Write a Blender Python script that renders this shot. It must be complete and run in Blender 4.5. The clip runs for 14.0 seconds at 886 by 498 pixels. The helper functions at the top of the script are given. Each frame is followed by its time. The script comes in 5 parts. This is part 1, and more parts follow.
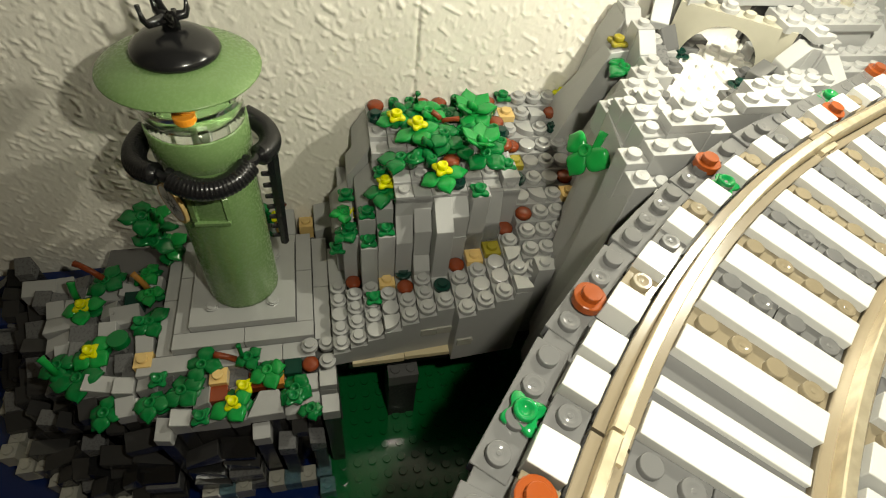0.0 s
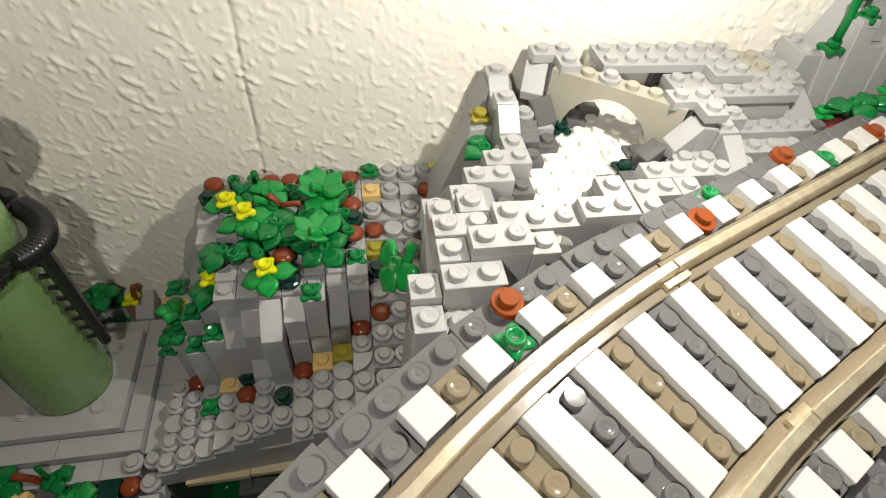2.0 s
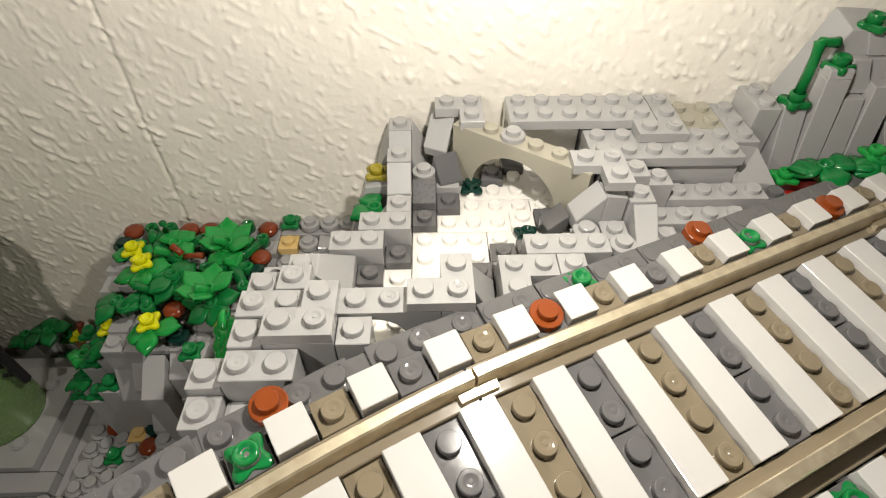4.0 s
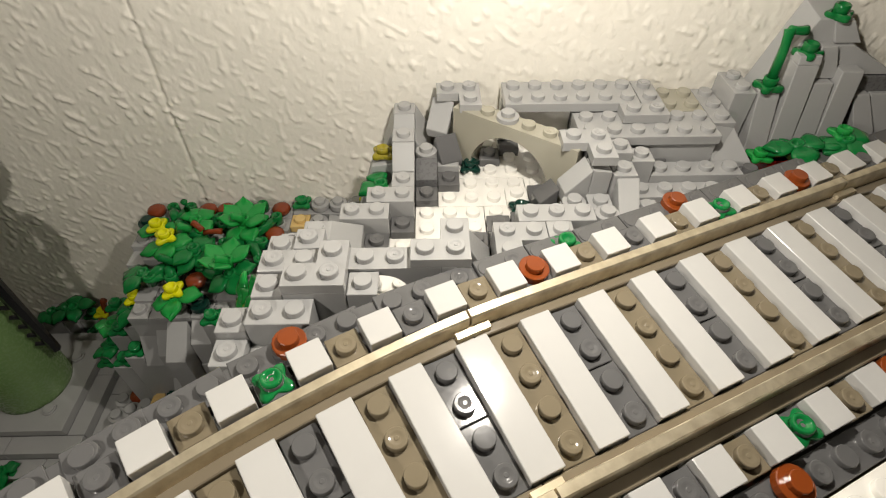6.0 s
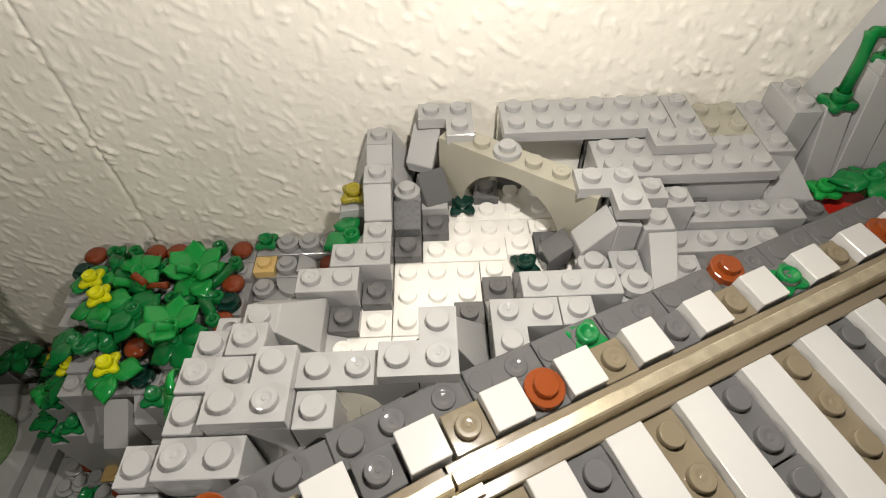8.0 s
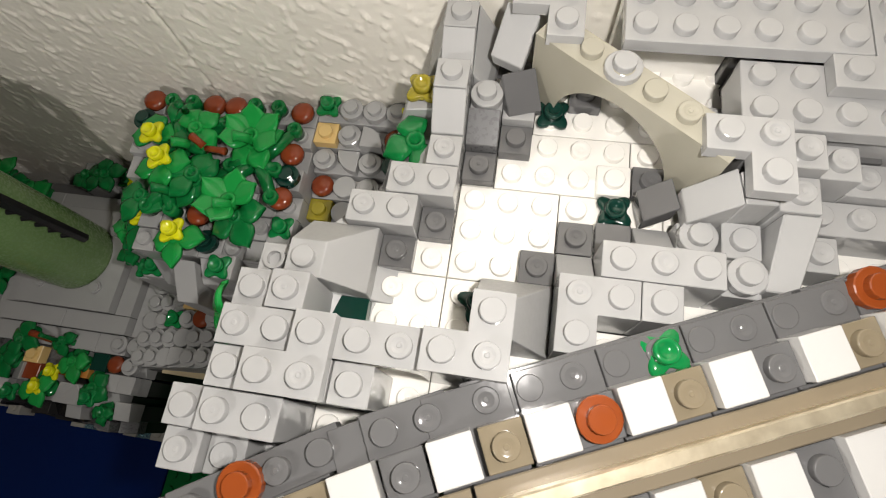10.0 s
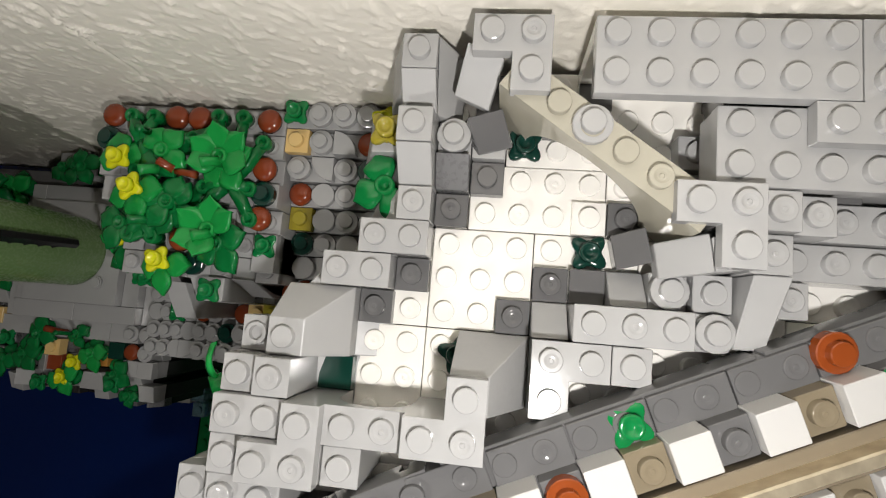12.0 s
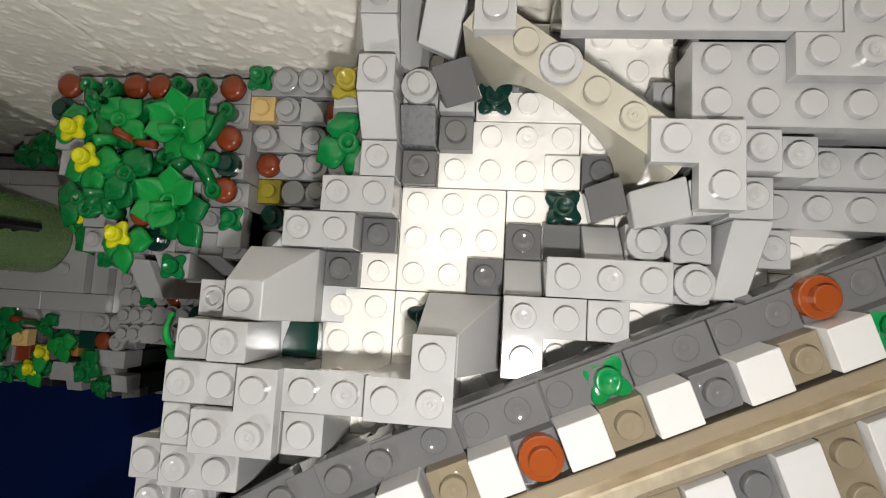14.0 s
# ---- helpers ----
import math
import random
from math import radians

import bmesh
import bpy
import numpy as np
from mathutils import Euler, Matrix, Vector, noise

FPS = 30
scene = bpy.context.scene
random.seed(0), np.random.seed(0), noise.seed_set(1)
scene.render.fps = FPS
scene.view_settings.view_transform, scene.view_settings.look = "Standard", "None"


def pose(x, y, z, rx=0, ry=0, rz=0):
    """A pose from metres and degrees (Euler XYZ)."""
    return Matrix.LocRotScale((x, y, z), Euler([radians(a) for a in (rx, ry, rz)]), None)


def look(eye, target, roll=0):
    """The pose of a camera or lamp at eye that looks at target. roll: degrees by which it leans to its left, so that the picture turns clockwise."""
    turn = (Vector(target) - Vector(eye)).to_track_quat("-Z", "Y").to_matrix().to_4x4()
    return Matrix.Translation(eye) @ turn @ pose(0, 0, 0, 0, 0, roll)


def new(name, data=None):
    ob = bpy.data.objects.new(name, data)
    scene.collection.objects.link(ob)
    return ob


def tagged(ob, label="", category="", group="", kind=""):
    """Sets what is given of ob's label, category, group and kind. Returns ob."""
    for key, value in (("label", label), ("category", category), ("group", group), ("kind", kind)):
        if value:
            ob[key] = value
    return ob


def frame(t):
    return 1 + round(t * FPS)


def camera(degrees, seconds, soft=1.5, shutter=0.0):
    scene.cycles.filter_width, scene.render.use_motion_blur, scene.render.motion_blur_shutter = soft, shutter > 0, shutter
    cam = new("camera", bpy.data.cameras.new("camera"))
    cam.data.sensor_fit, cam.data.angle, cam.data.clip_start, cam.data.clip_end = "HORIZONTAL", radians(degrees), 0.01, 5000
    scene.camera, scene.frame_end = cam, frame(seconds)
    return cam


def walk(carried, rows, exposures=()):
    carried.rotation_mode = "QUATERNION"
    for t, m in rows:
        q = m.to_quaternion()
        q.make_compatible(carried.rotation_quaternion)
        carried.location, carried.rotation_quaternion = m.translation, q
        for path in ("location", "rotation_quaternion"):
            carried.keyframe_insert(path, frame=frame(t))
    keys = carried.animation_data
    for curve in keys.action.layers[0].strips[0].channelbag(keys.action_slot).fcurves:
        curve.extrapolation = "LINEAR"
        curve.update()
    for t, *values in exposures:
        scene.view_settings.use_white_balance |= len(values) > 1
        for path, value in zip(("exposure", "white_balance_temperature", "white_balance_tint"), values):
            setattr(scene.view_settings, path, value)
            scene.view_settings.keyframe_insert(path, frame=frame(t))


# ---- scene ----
U = 0.008      # one stud pitch of the toy bricks, in metres
Z0 = 26.8      # height of the brick model's datum over the table, in studs


def V(x, y, z):
    """A place given in studs (x along the wall, y towards it, z from the canyon's rim) in metres."""
    return Vector((x * U, y * U, (z + Z0) * U))


cam = camera(80.4, 14.0, 1.15)
PATH = [
    (0, (-21.04, -26.558, 11.403), (-20.662, -25.337, 9.864), 8.5),
    (0.5, (-17.389, -24.998, 12.669), (-16.981, -23.782, 11.135), 8.9),
    (1, (-15.925, -24.462, 13.293), (-15.5, -23.243, 11.765), 9.2),
    (1.5, (-14.443, -23.791, 12.662), (-14.031, -22.535, 11.162), 8.1),
    (2, (-11.477, -22.11, 11.241), (-11.151, -20.815, 9.752), 6.6),
    (2.5, (-8.209, -20.728, 10.53), (-7.982, -19.404, 9.048), 5.0),
    (3, (-5.771, -18.91, 10.52), (-5.654, -17.563, 9.047), 2.1),
    (3.5, (-3.676, -19.813, 10.596), (-3.619, -18.427, 9.155), 0.7),
    (3.7, (-3.382, -20.003, 10.97), (-3.329, -18.611, 9.535), 0.6),
    (5.8, (-3.157, -22.441, 11.891), (-3.129, -21.044, 10.461), -0.1),
    (6, (-3.212, -22.48, 11.778), (-3.178, -21.083, 10.347), 0.1),
    (6.5, (-3.177, -22.728, 12.195), (-3.138, -21.334, 10.76), 0.3),
    (7, (-2.472, -20.68, 11.642), (-2.436, -19.302, 10.192), -0.4),
    (7.5, (-2.45, -17.176, 11.352), (-2.414, -15.834, 9.87), -0.6),
    (8, (-2.372, -17.014, 10.801), (-2.36, -15.688, 9.305), -1.8),
    (8.2, (-2.719, -18.009, 10.732), (-2.741, -16.693, 9.227), -2.7),
    (10.3, (-2.06, -10.295, 11.088), (-2.32, -9.779, 9.173), -18.5),
    (10.5, (-1.945, -9.438, 10.909), (-2.205, -8.98, 8.979), -21.8),
    (11, (-2.036, -9.657, 11.676), (-2.289, -9.224, 9.74), -23.4),
    (11.5, (-1.326, -10.61, 11.7), (-1.6, -10.262, 9.749), -32.5),
    (12, (-1.836, -7.428, 12.133), (-2.071, -7.202, 10.16), -41.8),
    (12.5, (-1.811, -6.113, 11.939), (-2.011, -5.977, 9.953), -52.3),
    (13, (-1.754, -5.883, 11.475), (-1.942, -5.82, 9.485), -68.4),
    (13.5, (-1.387, -5.961, 11.823), (-1.556, -5.921, 9.831), -73.4),
    (14, (-1.251, -8.341, 11.228), (-1.449, -8.128, 9.249), -39.9),
]
EXPOSURE = [(0.0, 0.56, 7300, 1), (1.0, 0.34, 6950, 6), (2.0, 0.22, 6750, 9), (3.0, -0.06, 6800, 11), (3.7, -0.2, 6900, 12), (5.8, -0.44, 6950, 11), (6.5, -0.46, 6950, 11),
            (7.0, -0.44, 6900, 12), (7.5, -0.42, 6800, 12), (8.2, -0.46, 6800, 12), (10.3, -0.22, 6550, 13), (11.5, -0.5, 6500, 13), (12.5, -0.22, 6400, 13), (13.5, -0.34, 6400, 13), (14.0, -0.42, 6400, 13)]
walk(cam, [(t, look(V(*eye), V(*aim), roll)) for t, eye, aim, roll in PATH], EXPOSURE)

# ---- light ----
world = bpy.data.worlds.new("room_dark")
scene.world = world
world.use_nodes = True
world.node_tree.nodes["Background"].inputs[0].default_value = (1.0, 0.8, 0.6, 1)
world.node_tree.nodes["Background"].inputs[1].default_value = 0.002


def lamp(name, kind, place, power, colour, size):
    data = bpy.data.lights.new(name, kind)
    data.energy, data.color = power, colour
    if kind == "AREA":
        data.size = size
    else:
        data.shadow_soft_size = size
    ob = new(name, data)
    ob.location = place
    return ob


# fixed stand-ins for the camera's one moving torch, at the two ends of its way
lamp("torch_light", "POINT", V(0.2, -11.2, 12.3), 0.92, (1.0, 0.975, 0.92), 0.003)
# second lamp added to brighten the hill and tower at the start
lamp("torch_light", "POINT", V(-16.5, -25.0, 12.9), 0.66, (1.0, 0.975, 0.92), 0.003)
# unseen lamp, added under the ceiling as the room's weak warm fill
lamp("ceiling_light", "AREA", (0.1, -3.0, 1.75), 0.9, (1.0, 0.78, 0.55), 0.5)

# ---- materials ----


def nodes_of(name):
    m = bpy.data.materials.new(name)
    m.use_nodes = True
    t = m.node_tree
    return m, t, t.nodes["Principled BSDF"]


def link(t, a, b):
    t.links.new(a, b)


def plastic(name, rgb, rough=0.11, clear=0.0, vary=0.06, grain=0.014):
    """Moulded toy plastic: slight tone shifts from piece to piece, fine scratches and smudges in the gloss."""
    m, t, p = nodes_of(name)
    n = t.nodes
    info = n.new("ShaderNodeObjectInfo")
    coord = n.new("ShaderNodeTexCoord")
    big = n.new("ShaderNodeTexNoise")
    big.inputs["Scale"].default_value = 140.0
    big.inputs["Detail"].default_value = 3.0
    link(t, coord.outputs["Object"], big.inputs["Vector"])
    fine = n.new("ShaderNodeTexNoise")
    fine.inputs["Scale"].default_value = 900.0
    fine.inputs["Detail"].default_value = 4.0
    link(t, coord.outputs["Object"], fine.inputs["Vector"])
    add = n.new("ShaderNodeMath")
    add.operation = "ADD"
    link(t, info.outputs["Random"], add.inputs[0])
    link(t, big.outputs["Fac"], add.inputs[1])
    ramp = n.new("ShaderNodeMapRange")
    ramp.inputs["From Max"].default_value = 2.0
    ramp.inputs["To Min"].default_value = 1.0 - vary
    ramp.inputs["To Max"].default_value = 1.0 + vary
    link(t, add.outputs[0], ramp.inputs["Value"])
    mix = n.new("ShaderNodeMix")
    mix.data_type, mix.blend_type = "RGBA", "MULTIPLY"
    mix.inputs["Factor"].default_value = 1.0
    mix.inputs["A"].default_value = (*rgb, 1)
    link(t, ramp.outputs["Result"], mix.inputs["B"])
    link(t, mix.outputs["Result"], p.inputs["Base Color"])
    gl = n.new("ShaderNodeMapRange")
    gl.inputs["From Min"].default_value, gl.inputs["From Max"].default_value = 0.3, 0.75
    gl.inputs["To Min"].default_value, gl.inputs["To Max"].default_value = rough * 0.85, rough * 1.25
    link(t, fine.outputs["Fac"], gl.inputs["Value"])
    link(t, gl.outputs["Result"], p.inputs["Roughness"])
    bump = n.new("ShaderNodeBump")
    bump.inputs["Strength"].default_value = grain
    bump.inputs["Distance"].default_value = 0.0003
    link(t, big.outputs["Fac"], bump.inputs["Height"])
    link(t, bump.outputs["Normal"], p.inputs["Normal"])
    p.inputs["IOR"].default_value = 1.5
    if clear:
        p.inputs["Transmission Weight"].default_value = clear
    return m


GREY = plastic("light_grey_plastic", (0.375, 0.375, 0.37), 0.12)
MATTE = plastic("grained_grey_plastic", (0.375, 0.375, 0.37), 0.4, 0.0, 0.06, 0.015)
SLATY = plastic("grained_dark_grey_plastic", (0.128, 0.128, 0.13), 0.28, 0.0, 0.05, 0.008)
DARK = plastic("dark_grey_plastic", (0.122, 0.121, 0.122))
WHITE = plastic("white_plastic", (0.84, 0.82, 0.77), 0.13, 0, 0.03)
TILE = plastic("white_tile_plastic", (0.53, 0.525, 0.51), 0.12, 0, 0.03)
OLIVE = plastic("dark_tan_plastic", (0.205, 0.17, 0.115))
STONE = plastic("warm_grey_plastic", (0.38, 0.36, 0.29))
TAN = plastic("tan_plastic", (0.72, 0.50, 0.20))
RUST = plastic("reddish_brown_plastic", (0.22, 0.043, 0.014), 0.16)
ORANGE = plastic("dark_orange_plastic", (0.23, 0.05, 0.011), 0.16)
LEAF = plastic("bright_green_plastic", (0.009, 0.27, 0.05), 0.11, 0.0, 0.10)
LEAF2 = plastic("dark_green_plastic", (0.003, 0.15, 0.034), 0.11, 0.0, 0.15)
GREEN = plastic("green_plastic", (0.004, 0.18, 0.045), 0.11, 0.0, 0.10)
LIME = plastic("yellow_green_plastic", (0.66, 0.66, 0.01), 0.2)
GOLD = plastic("olive_yellow_plastic", (0.30, 0.25, 0.025), 0.18)
FOREST = plastic("smoky_green_plastic", (0.005, 0.035, 0.025), 0.1)
SAND = plastic("sand_green_plastic", (0.165, 0.27, 0.105), 0.26)
BLACK = plastic("black_plastic", (0.012, 0.012, 0.013), 0.22)
DULL_BLACK = plastic("dull_black_plastic", (0.012, 0.012, 0.013), 0.6)
CREAM = plastic("cream_plastic", (0.62, 0.52, 0.33))
SEA = plastic("blue_plastic", (0.002, 0.014, 0.09), 0.12)
TURF = plastic("green_baseplate_plastic", (0.003, 0.12, 0.03), 0.12)
CLEAR = plastic("clear_plastic", (0.97, 0.985, 0.98), 0.02, 1.0, 0.01, 0.004)
SURF = plastic("frosty_clear_plastic", (0.85, 0.83, 0.74), 0.05, 0.6)
AQUA = plastic("clear_blue_plastic", (0.45, 0.75, 0.85), 0.06, 0.8)
AMBER = plastic("orange_plastic", (0.9, 0.33, 0.03), 0.2)
RED = plastic("red_plastic", (0.45, 0.02, 0.012), 0.2)
YELLOW = plastic("yellow_plastic", (0.75, 0.48, 0.02), 0.2)


def rail_metal():
    m, t, p = nodes_of("worn_rail_metal")
    n = t.nodes
    coord = n.new("ShaderNodeTexCoord")
    noise_a = n.new("ShaderNodeTexNoise")
    noise_a.inputs["Scale"].default_value = 260.0
    noise_a.inputs["Detail"].default_value = 5.0
    link(t, coord.outputs["Object"], noise_a.inputs["Vector"])
    ramp = n.new("ShaderNodeValToRGB")
    ramp.color_ramp.elements[0].position, ramp.color_ramp.elements[0].color = 0.3, (0.58, 0.49, 0.34, 1)
    ramp.color_ramp.elements[1].position, ramp.color_ramp.elements[1].color = 0.75, (0.84, 0.75, 0.56, 1)
    link(t, noise_a.outputs["Fac"], ramp.inputs["Fac"])
    link(t, ramp.outputs["Color"], p.inputs["Base Color"])
    p.inputs["Metallic"].default_value = 0.7
    p.inputs["Roughness"].default_value = 0.34
    bump = n.new("ShaderNodeBump")
    bump.inputs["Strength"].default_value = 0.05
    bump.inputs["Distance"].default_value = 0.0004
    link(t, noise_a.outputs["Fac"], bump.inputs["Height"])
    link(t, bump.outputs["Normal"], p.inputs["Normal"])
    return m


METAL = rail_metal()


def wall_paint(name, rgb):
    m, t, p = nodes_of(name)
    n = t.nodes
    coord = n.new("ShaderNodeTexCoord")
    a = n.new("ShaderNodeTexNoise")
    a.inputs["Scale"].default_value = 420.0
    a.inputs["Detail"].default_value = 6.0
    b = n.new("ShaderNodeTexNoise")
    b.inputs["Scale"].default_value = 14.0
    b.inputs["Detail"].default_value = 4.0
    for x in (a, b):
        link(t, coord.outputs["Object"], x.inputs["Vector"])
    ramp = n.new("ShaderNodeValToRGB")
    ramp.color_ramp.elements[0].position, ramp.color_ramp.elements[0].color = 0.3, tuple(c * 0.94 for c in rgb) + (1,)
    ramp.color_ramp.elements[1].position, ramp.color_ramp.elements[1].color = 0.7, (*rgb, 1)
    link(t, b.outputs["Fac"], ramp.inputs["Fac"])
    link(t, ramp.outputs["Color"], p.inputs["Base Color"])
    p.inputs["Roughness"].default_value = 0.5
    bump = n.new("ShaderNodeBump")
    bump.inputs["Strength"].default_value = 0.45
    bump.inputs["Distance"].default_value = 0.0005
    link(t, a.outputs["Fac"], bump.inputs["Height"])
    link(t, bump.outputs["Normal"], p.inputs["Normal"])
    return m


PAPER = wall_paint("woodchip_wallpaper", (0.92, 0.88, 0.785))
TABLE = wall_paint("table_laminate", (0.20, 0.15, 0.10))

# ---- building blocks ----
meshes = {}


def finish(bm, name, mat, smooth=False):
    bmesh.ops.recalc_face_normals(bm, faces=bm.faces)
    me = bpy.data.meshes.new(name)
    bm.to_mesh(me)
    bm.free()
    me.materials.append(mat)
    if smooth:
        for f in me.polygons:
            f.use_smooth = True
    return me


def put(name, me, parent=None, place=(0, 0, 0), turn=0.0, label=""):
    ob = new(name, me)
    ob.location = place
    ob.rotation_euler = (0, 0, radians(turn))
    if parent:
        ob.parent = parent
    if label:
        ob["label"] = label
    return ob


def thing(name, label, category, place=(0, 0, 0), group="", kind=""):
    ob = new(name)
    ob.location = place
    ob.empty_display_size = 0.01
    return tagged(ob, label, category, group, kind)


def ring(bm, x, y, z, r, n, turn=0.0):
    return [bm.verts.new((x + r * math.cos(turn + 2 * math.pi * i / n), y + r * math.sin(turn + 2 * math.pi * i / n), z)) for i in range(n)]


def lathe(bm, profile, n, x=0.0, y=0.0, cap_top=True, cap_bottom=True):
    """Turns a profile of (radius, height) in metres into a closed round body."""
    rings = [ring(bm, x, y, z, r, n) for r, z in profile]
    for a, b in zip(rings, rings[1:]):
        for i in range(n):
            bm.faces.new((a[i], a[(i + 1) % n], b[(i + 1) % n], b[i]))
    if cap_bottom:
        bm.faces.new(rings[0][::-1])
    if cap_top:
        bm.faces.new(rings[-1])
    return rings


def stud_on(bm, x, y, z, n=20, mark=False):
    """A round stud; a marked one has the moulding dimple in its top."""
    profile = [(0.3 * U, z), (0.3 * U, z + 0.178 * U), (0.293 * U, z + 0.2 * U), (0.275 * U, z + 0.2125 * U)]
    if mark:
        profile += [(0.19 * U, z + 0.2125 * U), (0.12 * U, z + 0.185 * U), (0.07 * U, z + 0.18 * U), (0.05 * U, z + 0.205 * U)]
    lathe(bm, profile, n, x, y, True, False)


def chamfered(bm, sx, sy, sz, top=0.0, c=0.022):
    """A box with chamfered top and upright edges, its top at that height, all in studs."""
    x, y = sx / 2, sy / 2
    def loop(ix, z):
        a, b, k = x - ix, y - ix, c
        pts = [(-a + k, -b), (a - k, -b), (a, -b + k), (a, b - k), (a - k, b), (-a + k, b), (-a, b - k), (-a, -b + k)]
        return [bm.verts.new((px * U, py * U, z * U)) for px, py in pts]
    lo, mid, hi = loop(0, top - sz), loop(0, top - c), loop(c, top)
    for p, q in ((lo, mid), (mid, hi)):
        for i in range(8):
            bm.faces.new((p[i], p[(i + 1) % 8], q[(i + 1) % 8], q[i]))
    bm.faces.new(hi)
    bm.faces.new(lo[::-1])


def brick_mesh(nx, ny, h, mat, studs, n=20):
    key = ("brick", nx, ny, round(h, 3), mat.name, studs, n)
    if key not in meshes:
        bm = bmesh.new()
        chamfered(bm, nx - 0.03, ny - 0.03, h)
        if studs:
            for i in range(int(round(nx))):
                for j in range(int(round(ny))):
                    stud_on(bm, (i + 0.5 - nx / 2) * U, (j + 0.5 - ny / 2) * U, 0.0, n, (i + j + int(h * 10)) % 2 == 1 and nx * ny < 9)
        me = finish(bm, "brick", mat)
        for f in me.polygons:
            f.use_smooth = len(f.vertices) == 4 and abs(f.normal.z) < 0.93 and f.area < 0.024 * U * U
        meshes[key] = me
    return meshes[key]


def brick(parent, x0, y0, x1, y1, top, mat=None, h=None, studs=True, name="brick", n=20, floor=-3.45):
    """A brick or plate over the cells x0..x1, y0..y1, its top face at that height; it reaches down to the floor unless it is given a height."""
    h = top - floor if h is None else h
    return put(name, brick_mesh(x1 - x0, y1 - y0, h, mat or GREY, studs, n), parent, V((x0 + x1) / 2, (y0 + y1) / 2, top))


def round_mesh(mat, studs=True, h=0.4, n=18, r=0.49):
    key = ("round", mat.name, studs, h, n, r)
    if key not in meshes:
        bm = bmesh.new()
        prof = [(0.38 * U, -h * U), (0.38 * U, (-h + 0.12) * U), (r * U, (-h + 0.12) * U), (r * U, -0.02 * U), ((r - 0.03) * U, 0)]
        if mat is RUST:
            prof = prof[:3] + [(r * U, -0.1 * U), (0.44 * U, -0.02 * U), (0.34 * U, 0.05 * U), (0.2 * U, 0.09 * U), (0.06 * U, 0.1 * U)]
        lathe(bm, prof, n)
        if studs and mat is not RUST:
            stud_on(bm, 0, 0, 0, 14)
        meshes[key] = finish(bm, "round_plate", mat, mat is RUST)
    return meshes[key]


def round_plate(parent, x, y, top, mat=None, studs=True, h=0.4, name="round_plate", r=0.49):
    return put(name, round_mesh(mat or GREY, studs, h, 18, r), parent, V(x, y, top))


def block(parent, name, low, high, mat=None, label="", bevel=0.03, studs=()):
    """A cut block between four lower and four upper corners, in studs, with softened edges."""
    if name == "slope_tile":      # keep its large faces flat
        low, high = ([*q[:3], tuple(q[0][i] + q[2][i] - q[1][i] for i in range(3))] for q in (low, high))
    bm = bmesh.new()
    cx = sum(p[0] for p in low + high) / 8
    cy = sum(p[1] for p in low + high) / 8
    cz = max(p[2] for p in low + high)
    a = [bm.verts.new(((x - cx) * U, (y - cy) * U, (z - cz) * U)) for x, y, z in low]
    b = [bm.verts.new(((x - cx) * U, (y - cy) * U, (z - cz) * U)) for x, y, z in high]
    bm.faces.new(a[::-1])
    bm.faces.new(b)
    for i in range(4):
        bm.faces.new((a[i], a[(i + 1) % 4], b[(i + 1) % 4], b[i]))
    bmesh.ops.remove_doubles(bm, verts=bm.verts, dist=0.00002)
    bmesh.ops.recalc_face_normals(bm, faces=bm.faces)
    bmesh.ops.bevel(bm, geom=list(bm.edges), offset=bevel * U, segments=1, affect="EDGES")
    for x, y, z in studs:
        stud_on(bm, (x - cx) * U, (y - cy) * U, (z - cz) * U)
    mat = {None: MATTE, GREY: MATTE, DARK: DARK if name == "slope_tile" else SLATY}.get(mat, mat)
    return put(name, finish(bm, name, mat), parent, V(cx, cy, cz), 0, label)


def slope(parent, x0, y0, x1, y1, zs, floor, mat=None, name="slope_brick", studs=()):
    """A slope over the cells: zs are the heights at the corners x0y0, x1y0, x1y1, x0y1."""
    c = [(x0, y0), (x1, y0), (x1, y1), (x0, y1)]
    g = 0.015
    c = [(x + (g if x == x0 else -g), y + (g if y == y0 else -g)) for x, y in c]
    return block(parent, name, [(x, y, floor) for x, y in c], [(x, y, z) for (x, y), z in zip(c, zs)], mat, "", 0.025, studs)


# ---- the room ----


def plain_box(name, a, b, mat, label, category):
    bm = bmesh.new()
    bmesh.ops.create_cube(bm, size=1.0)
    for v in bm.verts:
        v.co = Vector([a[i] if v.co[i] < 0 else b[i] for i in range(3)])
    return tagged(put(name, finish(bm, name, mat)), label, category, "", "structure")


WALL_Y = 0.45 * U
X0, X1, Y1, H, LOW = -1.6, 1.9, -3.6, 1.8, -0.75
RISE = 0.0496     # where the paper's pattern begins over the table
plain_box("floor", (X0, Y1, LOW - 0.08), (X1, WALL_Y + 0.1, LOW), TABLE, "dark brown floor of the room", "floor")
plain_box("ceiling", (X0, Y1, H), (X1, WALL_Y + 0.1, H + 0.1), PAPER, "plain white ceiling", "ceiling")
plain_box("wall_west", (X0 - 0.1, Y1, LOW - 0.08), (X0, WALL_Y + 0.1, H), PAPER, "plain cream wall", "wall")
plain_box("wall_east", (X1, Y1, LOW - 0.08), (X1 + 0.1, WALL_Y + 0.1, H), PAPER, "plain cream wall", "wall")
plain_box("wall_south", (X0, Y1 - 0.1, LOW - 0.08), (X1, Y1, H), PAPER, "plain cream wall", "wall")


